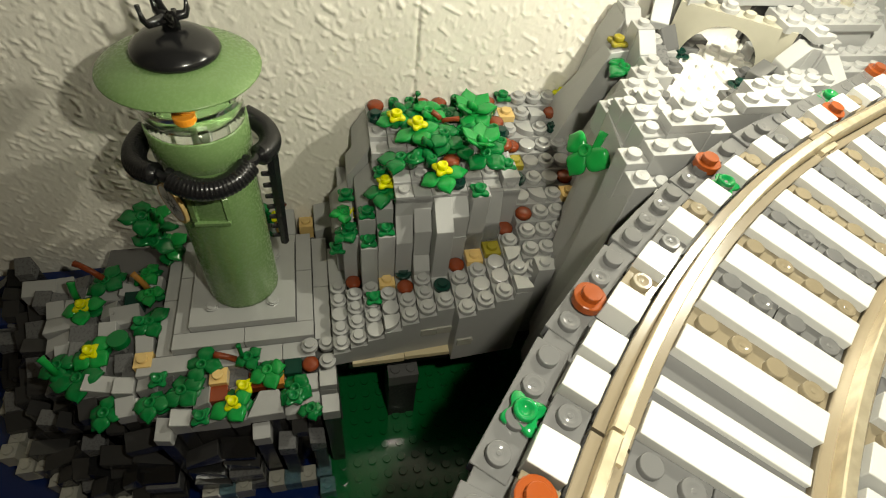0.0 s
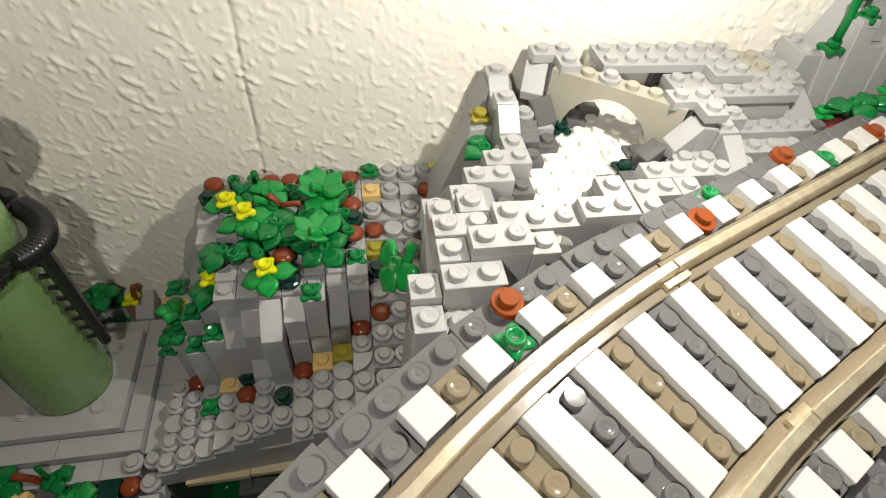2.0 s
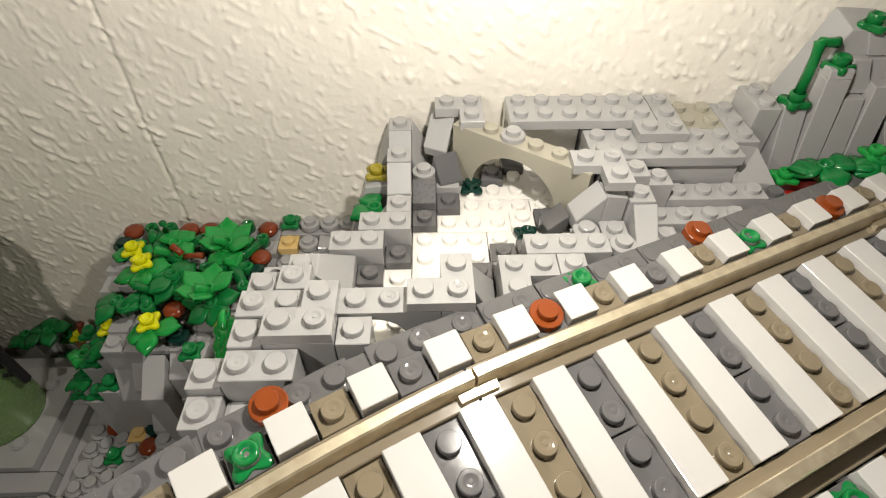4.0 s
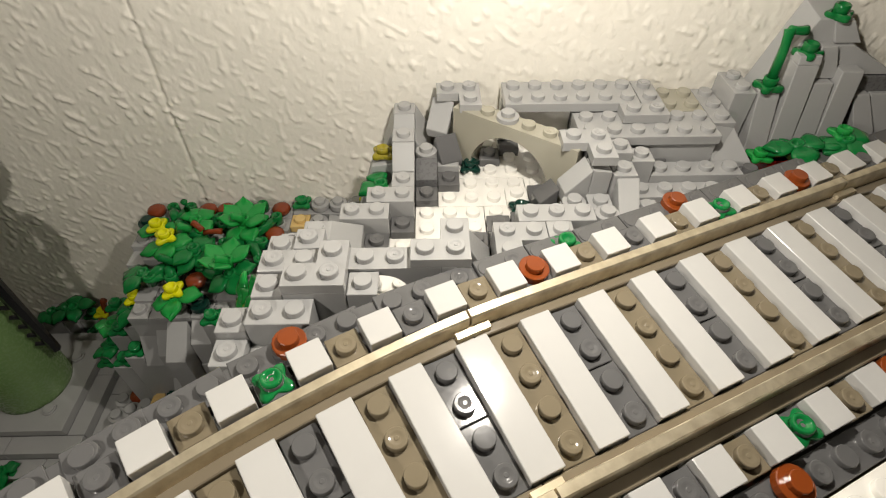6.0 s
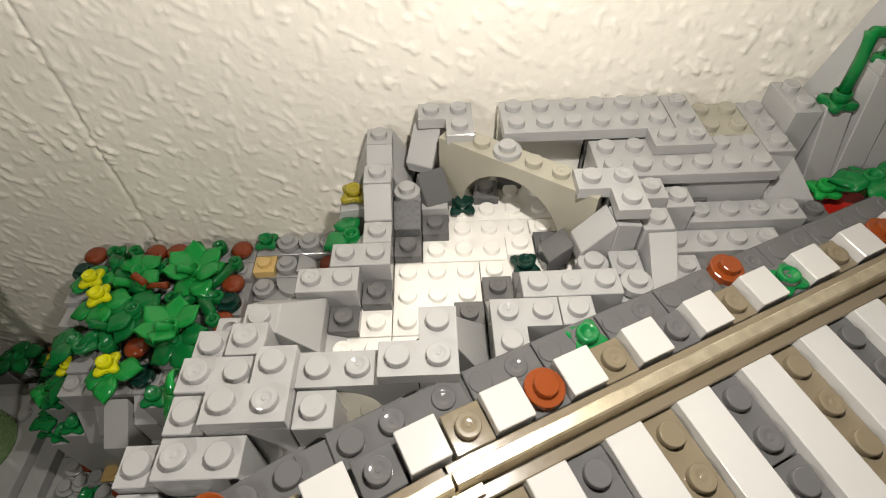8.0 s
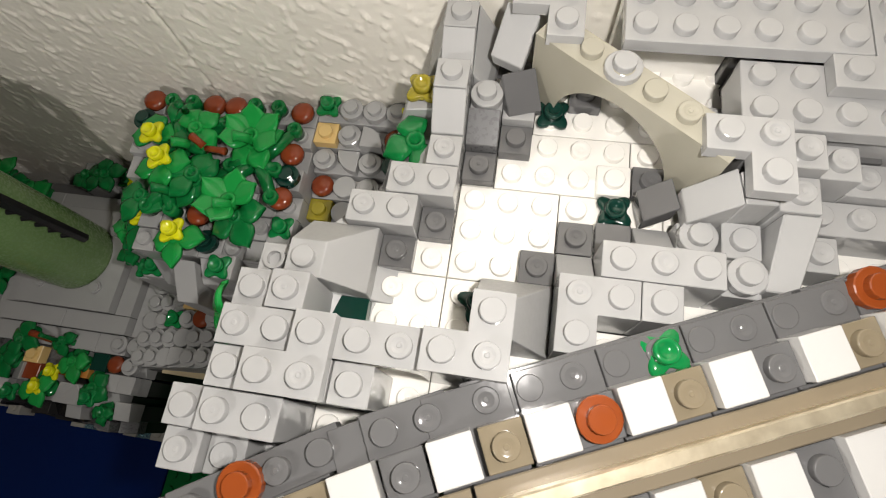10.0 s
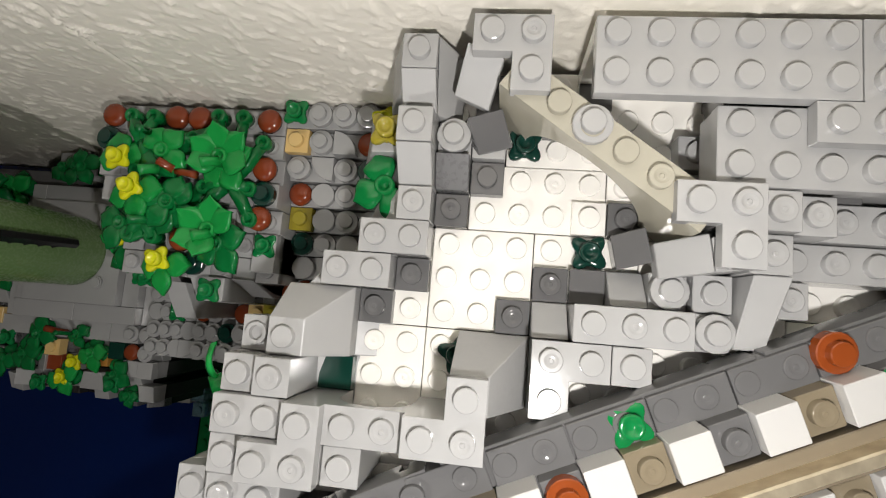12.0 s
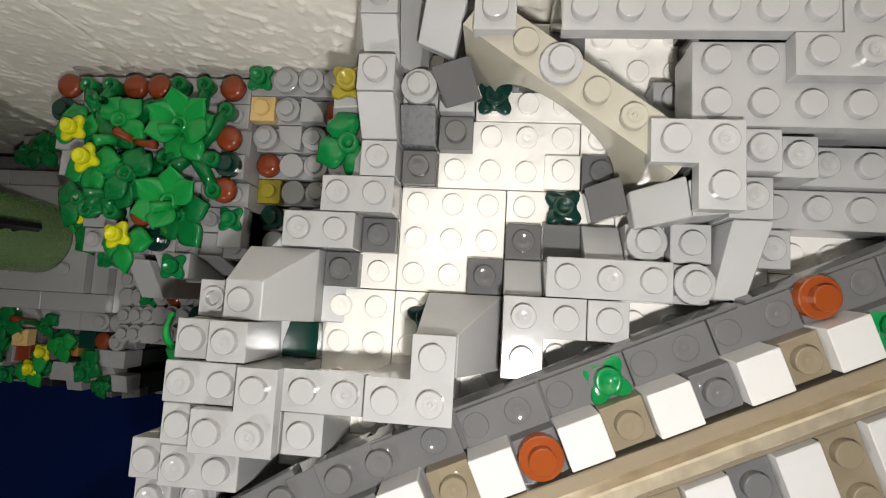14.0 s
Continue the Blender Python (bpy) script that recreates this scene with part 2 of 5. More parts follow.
def papered_wall():
    """The wall behind the model: woodchip wallpaper in real relief where the camera passes, plain beyond."""
    xs = np.concatenate([[X0, -0.6], np.arange(-0.46, 0.300, 0.0007), [0.45, X1]])
    zs = np.concatenate([[LOW - 0.08, -0.1], np.arange(-0.01, 0.39, 0.0007), [0.5, H]])
    verts, faces = [], []
    inside_x, inside_z = (-0.45, 0.29), (0.0, 0.38)

    def step(v, lo, hi):
        v = min(1.0, max(0.0, (v - lo) / (hi - lo)))
        return v * v * (3 - 2 * v)

    for z in zs:
        for x in xs:
            d = 0.0
            if inside_x[0] < x < inside_x[1] and inside_z[0] < z < inside_z[1]:
                h = z - RISE
                u, w = 0.82 * x - 0.57 * h, 0.57 * x + 0.82 * h
                v, q = 0.97 * x + 0.26 * h, 0.97 * h - 0.26 * x
                bend = noise.noise(Vector((x * 60, h * 60, 0.0)))
                a = noise.noise(Vector((u * 175 + 0.8 * bend, w * 520 + 0.8 * bend, 3.1)))
                b = noise.noise(Vector((v * 520 + 5, q * 230, 1.7)))
                e = noise.noise(Vector((x * 560, h * 560, 6.4)))
                c = noise.noise(Vector((x * 28, h * 36, 8.2)))
                d = (0.00042 + 0.0005 * c) * step(a, 0.29, 0.43) + 0.00036 * step(b, 0.33, 0.46) + 0.0005 * c + 0.00009 * e
                seam = x + 0.1275 - (h - 0.13) * 0.012
                d += (0.0004 if seam > 0 else 0.0) - 0.0007 * math.exp(-(seam / 0.0006) ** 2)
            verts.append((x, WALL_Y - d, z))
    nx = len(xs)
    for j in range(len(zs) - 1):
        for i in range(nx - 1):
            k = j * nx + i
            faces.append((k, k + 1, k + nx + 1, k + nx))
    n0 = len(verts)
    back = WALL_Y + 0.1
    verts += [(X0, back, LOW - 0.08), (X1, back, LOW - 0.08), (X1, back, H), (X0, back, H)]
    top = (len(zs) - 1) * nx
    faces += [(n0 + 3, n0 + 2, n0 + 1, n0)]
    faces += [tuple(range(nx - 1, -1, -1)) + (n0, n0 + 1), tuple(range(top, top + nx)) + (n0 + 2, n0 + 3)]
    faces += [tuple(j * nx for j in range(len(zs))) + (n0 + 3, n0), tuple(j * nx + nx - 1 for j in range(len(zs) - 1, -1, -1)) + (n0 + 1, n0 + 2)]
    me = bpy.data.meshes.new("wall_north")
    me.from_pydata(verts, [], faces)
    me.materials.append(PAPER)
    for f in me.polygons:
        f.use_smooth = True
    tagged(put("wall_north", me), "cream woodchip wallpaper wall with a vertical seam", "wall", "", "structure")


papered_wall()
table = thing("table", "dark wooden table standing under the model", "table", (0, -0.27, LOW))


def table_part(name, a, b):
    bm = bmesh.new()
    bmesh.ops.create_cube(bm, size=1.0)
    for v in bm.verts:
        v.co = Vector([a[i] if v.co[i] < 0 else b[i] for i in range(3)]) - table.location
    bmesh.ops.bevel(bm, geom=list(bm.edges), offset=0.003, segments=2, affect="EDGES")
    put(name, finish(bm, name, TABLE), table)


table_part("tabletop", (-0.75, -0.55, -0.032), (0.75, WALL_Y - 0.006, -0.0005))
for x in (-0.72, 0.66):
    for y in (-0.52, -0.08):
        table_part("leg", (x, y, LOW), (x + 0.06, y + 0.06, -0.033))


def baseplate(name, x0, y0, x1, y1, z, mat, label, studs=True):
    """A studded baseplate lying on the table; its surface at that height."""
    bm = bmesh.new()
    chamfered(bm, x1 - x0, y1 - y0, z + Z0 - 0.02, 0.0, 0.03)
    for i in range(int(x1 - x0) if studs else 0):
        for j in range(int(y1 - y0)):
            stud_on(bm, (i + 0.5 - (x1 - x0) / 2) * U, (j + 0.5 - (y1 - y0) / 2) * U, 0.0, 8)
    tagged(put(name, finish(bm, name, mat), None, V((x0 + x1) / 2, (y0 + y1) / 2, z)), label, "ground", "", "structure")


BASE = -26.4      # the baseplates' surface
baseplate("ground_green", -23.7, -36.3, 8.3, -4.3, BASE, TURF, "dark green studded toy baseplate")
baseplate("ground_blue", -55.8, -36, -23.8, -4, BASE, SEA, "deep blue smooth toy plate for the sea", False)
baseplate("ground_blue_back", -53.6, -3.9, -21.6, 0.3, -21.2, SEA, "deep blue smooth strip along the wall", False)

# ---- train track ----
HEAD = radians(23.66)
MID = (-0.69, -15.595)
RAD = 36.4
ALONG, ACROSS = (math.cos(HEAD), math.sin(HEAD)), (-math.sin(HEAD), math.cos(HEAD))
HUB = (MID[0] - RAD * ACROSS[0], MID[1] - RAD * ACROSS[1])


def bank(s):
    """The track's lean across, which eases from the straight into the curve."""
    f = min(1.0, max(0.0, (s + 4.0) / 5.0))
    return 0.062 + 0.058 * f * f * (3 - 2 * f)


def on_track(s, d, h):
    """Place and heading at s studs along the track, d studs across it (towards the wall) and h over its reference height."""
    s = s - 0.126 if s >= 0 else 0.963 * s - 0.16
    z = -0.78 - (0.034 if s >= 0 else 0.015) * s + h + min(bank(s) * d, 0.33)
    if s >= 0:
        return V(MID[0] + s * ALONG[0] + d * ACROSS[0], MID[1] + s * ALONG[1] + d * ACROSS[1], z), math.degrees(HEAD)
    a = HEAD - s / RAD
    return V(HUB[0] - (RAD + d) * math.sin(a), HUB[1] + (RAD + d) * math.cos(a), z), math.degrees(a)


track = thing("train_track", "curved toy train track with metal rails and white tile sleepers", "train track", V(MID[0], MID[1], -3.4))


def on(parent, name, me, s, d, h, spin=0.0, label=""):
    place, turn = on_track(s, d, h)
    ob = put(name, me, parent, place - parent.location, turn + spin, label)
    ob.rotation_euler[0] = math.atan(bank(s))
    ob.rotation_euler[1] = 0.034 if s >= 0 else 0.015
    return ob


def sweep(s0, s1, d, profile, mat, name, step=0.5):
    bm = bmesh.new()
    count = max(2, int((s1 - s0) / step) + 1)
    last = None
    for i in range(count):
        s = s0 + (s1 - s0) * i / (count - 1)
        row = [bm.verts.new(on_track(s, d + pd, ph)[0] - track.location) for pd, ph in profile]
        if last:
            for k in range(len(row)):
                bm.faces.new((last[k], last[(k + 1) % len(row)], row[(k + 1) % len(row)], row[k]))
        else:
            bm.faces.new(row)
        last = row
    bm.faces.new(last[::-1])
    return put(name, finish(bm, name, mat), track)


FOOT = [(-0.49, -0.55), (0.49, -0.55), (0.49, -0.04), (0.46, -0.01), (-0.46, -0.01), (-0.49, -0.04)]
RAIL = [(-0.16, -0.1), (0.16, -0.1), (0.16, 0.50), (0.12, 0.56), (-0.12, 0.56), (-0.16, 0.50)]
BED = plastic("track_bed_plastic", (0.20, 0.165, 0.115), 0.22)
for d in (2.5, -2.5):
    for a, b in ((-16.3, -0.5 if d > 0 else -0.9), (-0.42 if d > 0 else -0.82, 15.3), (15.4, 31.0), (-32.0, -16.4)):
        sweep(a, b, d, FOOT, BED, "rail_foot")
        sweep(a, b, d, RAIL, METAL, "rail")
    clip_s = -0.46 if d > 0 else -0.86
    for a in (-16.35, clip_s, 15.35):
        sweep(a - 0.5, a + 0.5, d + (0.26 if d < 0 else -0.26), [(-0.13, -0.02), (0.13, -0.02), (0.13, 0.17), (-0.13, 0.17)], METAL, "rail_joint")

TIE = 0.86
slab = bmesh.new()
chamfered(slab, 1.96, 10.0, 1.1, 0.0)
deck_mesh = finish(slab, "deck", DARK)
far_marks = {0: ORANGE, 6: ORANGE, -10: ORANGE}
near_marks = {4: ORANGE}
for k in range(-15, 15):
    s = TIE + 2 * k + 0.5
    tan_row = k % 2 == 1
    if k < -7:            # the next track segment starts a little further on
        s -= 0.76
        tan_row = not tan_row
    on(track, "deck", deck_mesh, s + 0.5, 0, -0.66)
    on(track, "sleeper_tile", brick_mesh(1, 4, 0.8, TILE, False), s, 0, 0.18, 0, "white tile sleeper")
    if k == -8:           # flat joint between two segments, with a narrow white strip
        on(track, "ballast_plate", brick_mesh(1, 4, 0.5, DARK, False), s + 0.85, 0, -0.2)
        on(track, "ballast_plate", brick_mesh(1, 4, 0.5, DARK, False), s + 1.86, 0, -0.2)
        on(track, "sleeper_strip", brick_mesh(0.5, 4, 0.4, TILE, False), s + 1.2, 0, -0.02)
        on(track, "deck", deck_mesh, s + 1.9, 0, -0.72)
    elif tan_row:
        on(track, "ballast_plate", brick_mesh(1, 4, 0.5, OLIVE, True), s + 1.0, 0, -0.12)
    else:
        on(track, "ballast_plate", brick_mesh(1, 2, 0.5, DARK, True), s + 1.0, 1.0, -0.12)
        on(track, "ballast_plate", brick_mesh(1, 2, 0.5, DARK, True), s + 1.0, -1.0, -0.12)
    for d, marks in ((3.55, far_marks), (-3.55, near_marks)):
        on(track, "sleeper_end", brick_mesh(1, 1, 0.8, TILE, False), s, d, 0.18)
        if k == -8:
            on(track, "sleeper_end", brick_mesh(1, 1, 0.8, TILE, False), s + 1.22, d, 0.18)
        else:
            on(track, "ballast_plate", brick_mesh(1, 1, 0.5, OLIVE if tan_row else DARK, True), s + 1.0, d, -0.14)
        if marks.get(k) == ORANGE:
            on(track, "round_plate", round_mesh(ORANGE), s + 1.0, d, 0.12, 0, "dark orange round plate")
for a, b, d in ((-0.45, 7.9, 4.57), (7.9, 13.9, 4.57), (13.9, 21.9, 4.57), (21.9, 29.9, 4.57), (-6.6, -2.65, 4.6), (-10.4, -6.4, 4.6), (-14.4, -10.45, 4.6), (-18.4, -14.45, 4.6), (-22.4, -18.45, 4.6), (-26.4, -22.45, 4.6), (-30.4, -26.45, 4.6),
                (-0.45, 3.5, -4.57), (3.5, 9.5, -4.57), (9.5, 17.5, -4.57), (17.5, 25.5, -4.57), (-4.4, -0.5, -4.6), (-8.4, -4.45, -4.6), (-12.4, -8.45, -4.6), (-16.4, -12.45, -4.6)):
    on(track, "edge_plate", brick_mesh(round(b - a), 1, 0.5, DARK, True), (a + b) / 2, d, -0.61 if d > 0 else -0.36)
    if (a, d) == (-0.45, -4.57):
        on(track, "edge_plate", brick_mesh(round(b - a), 1, 0.5, DARK, True), (a + b) / 2, d - 1.02, -0.55)
on(track, "edge_plate", brick_mesh(2, 2, 0.5, DARK, True), -1.42, 4.05, -0.56)
on(track, "edge_plate", brick_mesh(2, 2, 0.5, DARK, True), -9.4, 4.1, -0.58)
for s, d in ((-4.84, 4.6), (9.3, 4.6), (-12.9, 4.5), (5.0, -4.55), (-3.8, -4.55), (-20.4, 4.5)):
    on(track, "round_plate", round_mesh(ORANGE), s, d, -0.21 if d > 0 else 0.04, 0, "dark orange round plate")
for k in range(4):
    pier = (-26.0 + 15 * k, 0.0)
    base = on_track(pier[0], 0, -1.8)[0]
    h = (base.z / U) - (Z0 + BASE)
    on(track, "pier", brick_mesh(2, 6, h, DARK, False), pier[0], 0, -1.8)

# ---- canyon ----
canyon = thing("brick_canyon", "light grey toy brick canyon with an arch over a white floor", "toy landscape", V(0, 0, -3.45))
CAN = canyon.location.copy()


def cb(x0, y0, x1, y1, top, mat=None, **kw):
    ob = brick(canyon, x0, y0, x1, y1, top, mat, **kw)
    ob.location -= CAN
    return ob


def cs(x0, y0, x1, y1, zs, floor=-3.45, mat=None, **kw):
    ob = slope(canyon, x0, y0, x1, y1, zs, floor, mat, **kw)
    ob.location -= CAN
    return ob


def cr(x, y, top, mat=None, **kw):
    ob = round_plate(canyon, x, y, top, mat, **kw)
    ob.location -= CAN
    return ob


def ck(name, low, high, mat=None, **kw):
    ob = block(canyon, name, low, high, mat, **kw)
    ob.location -= CAN
    return ob


def corner_plate(cells, top, h=0.4, mat=None):
    """One plate over an L of cells, each given by its lower corner."""
    bm = bmesh.new()
    cx, cy = cells[0][0] + 0.5, cells[0][1] + 0.5
    for x, y in cells:
        bm.faces.new([bm.verts.new(((x + a - cx) * U, (y + b - cy) * U, 0)) for a, b in ((0, 0), (1, 0), (1, 1), (0, 1))])
    bmesh.ops.remove_doubles(bm, verts=bm.verts, dist=0.00002)
    bmesh.ops.dissolve_edges(bm, edges=[e for e in bm.edges if len(e.link_faces) == 2])
    rim = bmesh.ops.inset_region(bm, faces=bm.faces[:], thickness=0.015 * U, use_boundary=True)["faces"]
    bmesh.ops.delete(bm, geom=rim, context="FACES")
    skin = bmesh.ops.extrude_face_region(bm, geom=bm.faces[:])["geom"]
    for v in skin:
        if isinstance(v, bmesh.types.BMVert):
            v.co.z = -h * U
    bmesh.ops.recalc_face_normals(bm, faces=bm.faces)
    bmesh.ops.bevel(bm, geom=[e for e in bm.edges if len(e.link_faces) == 2 and e.calc_face_angle(0) > 0.5], offset=0.012 * U, segments=1, affect="EDGES")
    for i, (x, y) in enumerate(cells):
        stud_on(bm, (x + 0.5 - cx) * U, (y + 0.5 - cy) * U, 0, 20, i % 2 == 1)
    put("corner_plate", finish(bm, "corner_plate", mat or GREY), canyon, V(cx, cy, top) - CAN)


# white floor of studded plates
for x0, y0, x1, y1 in ((-6, -12, -4, -8), (-4, -12, 0, -8), (-4, -8, -1, -5), (-1, -8, 2, -5), (-3, -5, 1, -3), (-2, -3, 4, 0), (1, -5, 5, -3), (2, -9, 6, -5), (6, -7, 10, -5), (6, -9, 10, -7), (-6, -8, -4, -5), (-4, -5, -3, -1), (4, -3, 10, 0), (5, -5, 10, -3), (0, -11, 6, -9), (-7, -13, -2, -12)):
    cb(x0, y0, x1, y1, -3.45, WHITE, h=0.4)
# rim along the wall
cb(0, -2, 6, 0, -0.21, h=0.4)
cb(0, -0.5, 3.4, 0, -0.62, WHITE, studs=False)
cb(3.4, -0.8, 7, 0, -0.62, DARK, studs=False)
corner_plate(((5, -3), (6, -3), (6, -2), (6, -1)), -0.21)
cb(3, -4, 9, -2, -0.64, h=0.4)
cb(3.02, -3.98, 5.0, -2.02, -1.05, h=0.8, studs=False)
cb(3.6, -4, 7, -0.8, -1.86, DARK, studs=False)
cb(5.02, -3.85, 8.98, -3.02, -1.06, studs=False)
cb(7, -2, 9, 0, -0.64, STONE)
cb(9, -3, 10, 0, -0.64)
cb(6, -5, 10, -4, -1.9)
cb(5, -6, 9, -5, -2.24)
cb(5, -7, 6, -6, -2.34)
ck("slope_brick", [(9.0, -4.0, -2.4), (10.75, -4.1, -2.4), (10.2, -3.02, -2.4), (9.0, -3.1, -2.4)], [(9.0, -3.95, -1.95), (10.7, -4.1, -1.95), (9.95, -3.02, -0.85), (9.02, -3.1, -0.66)])
corner_plate(((2, -5), (3, -5), (3, -6)), -0.21)
cb(3, -5, 4, -4, -0.62, DARK, studs=False)
cb(4, -5, 5, -4, -0.72)
cb(5, -5, 6, -4, -1.15)
cb(4, -6, 5, -5, -1.11)
ck("curved_slope", [(3.9, -7.85, -2.9), (4.65, -7.85, -2.9), (5.1, -6.0, -2.9), (4.1, -6.0, -2.9)], [(3.9, -7.85, -1.75), (4.65, -7.85, -1.75), (5.05, -6.0, -1.2), (4.15, -6.0, -1.2)])
# shoulder to the right of the white floor
cb(0, -8, 3, -7, -1.63)
cr(3.5, -7.5, -1.70)
cb(3, -8, 4, -7, -2.1, studs=False)
cb(3, -7, 4, -6, -2.0)
cr(2.45, -6.5, -1.95)
cb(2, -7, 3, -6, -2.35, studs=False)
corner_plate(((-1, -10), (-1, -9), (0, -9)), -1.64, 1.8)
cb(1, -9, 2, -8, -1.62)
cb(-1, -7, 0, -6, -3.09, DARK)
cb(-2, -8, -1, -7, -3.09, DARK)
cb(0, -7, 1, -6, -2.9, DARK, studs=False)
cs(1, -7, 2, -6, (-2.2, -2.2, -3.0, -3.0))
cs(-1, -8, 0, -7, (-2.2, -2.2, -3.1, -3.1))
cb(0, -5, 1, -4, -3.2, WHITE)
cb(1, -5, 2, -4, -3.1, DARK)
ck("slope_tile", [(1.25, -5.95, -3.3), (2.0, -5.75, -2.75), (1.83, -4.9, -2.85), (0.95, -5.12, -3.3)], [(1.19, -6.01, -2.48), (1.99, -5.79, -1.92), (1.81, -4.84, -2.04), (0.89, -5.09, -2.57)], DARK)
ck("slope_tile", [(2.12, -6.22, -2.35), (3.1, -6.06, -2.35), (2.93, -5.16, -2.35), (1.98, -5.27, -2.35)], [(2.10, -6.24, -1.80), (3.10, -6.06, -0.78), (2.93, -5.14, -0.72), (1.96, -5.26, -1.84)])
ck("slope_tile", [(3.12, -6.05, -2.35), (3.95, -5.92, -2.35), (3.85, -5.1, -2.35), (2.95, -5.15, -2.35)], [(3.12, -6.05, -0.79), (3.95, -5.92, -0.98), (3.82, -5.1, -0.92), (2.95, -5.15, -0.73)])
# front left rim
cb(-9, -10, -8, -9, -1.2)
cb(-8, -10, -7, -9, -0.88)
cb(-7, -10, -5.98, -9, -3.0, FOREST, studs=False, h=0.4, name="tile")
cb(-9, -11, -7, -10, -0.89)
corner_plate(((-7, -11), (-7, -12), (-8, -12)), -0.48, 0.38)
cb(-8, -12, -6, -11, -0.88, studs=False)


def small_arch():
    """A four-stud arch: plates cover its ends, its round opening shows the white floor."""
    bm = bmesh.new()
    rim = [(-2.0, 0.0), (2.0, 0.0), (2.0, -2.58), (1.0, -2.58)]
    rim += [(1.0 * math.cos(a), -1.35 + 1.03 * math.sin(a)) for a in [math.pi * i / 20 for i in range(21)]]
    rim += [(-1.0, -2.58), (-2.0, -2.58)]
    front = [bm.verts.new((x * U * 0.993, -0.485 * U, z * U)) for x, z in rim]
    rear = [bm.verts.new((x * U * 0.993, 0.485 * U, z * U)) for x, z in rim]
    bm.faces.new(front)
    bm.faces.new(rear[::-1])
    for i in range(len(rim)):
        j = (i + 1) % len(rim)
        bm.faces.new((front[j], front[i], rear[i], rear[j]))
    for x in (-0.5, 0.5):
        stud_on(bm, x * U, 0, 0, 20, x > 0)
    put("arch", finish(bm, "arch", GREY), canyon, V(-5, -10.5, -0.87) - CAN)


small_arch()
corner_plate(((-4, -11), (-3, -11), (-3, -10)), -0.48, 0.38)
cb(-3, -11, -2, -10, -0.87, studs=False)
cb(-3, -10, -2, -9, -0.87, studs=False)
cb(-6, -12, -5, -11, -0.96)
cb(-9, -12, -8, -11, -0.98)
cb(-9, -13, -7, -12, -1.07)
cb(-10, -13, -9, -12, -1.44)
cb(-10, -14, -9, -13, -1.75)
cb(-9, -14, -8, -13, -2.1)


def corner_slope(x, y, top, low, stud):
    """A two-stud corner slope: a flat top over the front left cell, falling to the back and to the right."""
    bm = bmesh.new()
    g = 0.015
    X, Y = (x + g, x + 1, x + 2 - g), (y + g, y + 1, y + 2 - g)
    def v(i, j, z):
        return bm.verts.new(((X[i] - x - 1) * U, (Y[j] - y - 1) * U, (z - top) * U))
    base = [v(0, 0, -3.45), v(2, 0, -3.45), v(2, 2, -3.45), v(0, 2, -3.45)]
    flat = [v(0, 0, top), v(1, 0, top), v(1, 1, top), v(0, 1, top)]
    c, d, e = v(2, 0, low), v(2, 2, low), v(0, 2, low)
    bm.faces.new(flat)
    bm.faces.new((flat[1], c, d, flat[2]))
    bm.faces.new((flat[2], d, e, flat[3]))
    bm.faces.new((base[0], base[1], c, flat[1], flat[0]))
    bm.faces.new((base[1], base[2], d, c))
    bm.faces.new((base[2], base[3], e, d))
    bm.faces.new((base[3], base[0], flat[0], flat[3], e))
    bm.faces.new(base[::-1])
    bmesh.ops.recalc_face_normals(bm, faces=bm.faces)
    bmesh.ops.bevel(bm, geom=list(bm.edges), offset=0.02 * U, segments=1, affect="EDGES")
    if stud:
        stud_on(bm, -0.5 * U, -0.5 * U, 0)
    put("corner_slope", finish(bm, "corner_slope", MATTE), canyon, V(x + 1, y + 1, top) - CAN)


corner_slope(-3, -10, -1.0, -3.0, False)
corner_slope(-8, -9, -1.46, -2.62, True)
# left wall of the canyon, in steps
cb(-6, -6, -4, -5, -2.27)
cb(-7, -7, -5, -6, -2.3)
cb(-5, -7, -4, -6, -3.08, DARK)
cb(-6, -8, -5, -7, -3.08, DARK)
cb(-9, -9, -8, -8, -2.05, studs=False)
bm = bmesh.new()
lathe(bm, [(0.3 * U, 0.0), (0.3 * U, 0.2 * U), (0.2 * U, 0.2 * U), (0.2 * U, 0.01 * U)], 20)
put("stud", finish(bm, "stud", GREY), canyon, V(-8.5, -8.5, -2.05) - CAN)
cb(-5, -1, -4, 0, -1.21)
cs(-5, -2, -4, -1, (-2.0, -2.0, -1.21, -1.21))
ck("slope_brick", [(-4, -2, -3.45), (-3.4, -2, -3.45), (-3.3, 0, -3.45), (-4, 0, -3.45)], [(-4, -2, -2.05), (-3.6, -2, -2.6), (-3.35, -0.2, -2.3), (-4, -0.05, -1.25)])
cb(-5, -3, -4, -2, -1.37)
cs(-5, -4, -4, -3, (-2.25, -2.25, -1.4, -1.4))
cb(-5, -5, -4, -4, -2.29)
cr(-3.5, -2.5, -2.2)
cb(-4, -3, -3, -2, -2.6, studs=False)
cs(-4, -4, -3, -3, (-2.75, -2.75, -2.25, -2.25), -3.45, DARK)
cb(-4, -5, -3, -4, -3.1, DARK)
cb(-3, -4, -2, -3, -3.05, DARK)
cb(-3, -3, -2, -2, -2.75, studs=False)
ck("slope_tile", [(-2.95, -2.85, -3.0), (-1.85, -2.6, -3.0), (-2.15, -1.9, -2.6), (-2.98, -2.15, -2.6)], [(-2.77, -2.92, -2.72), (-1.82, -2.66, -2.62), (-2.16, -1.9, -1.64), (-3.0, -2.14, -1.7)], DARK)
corner_plate(((-3, -1), (-2, -1), (-2, -2)), -0.21)
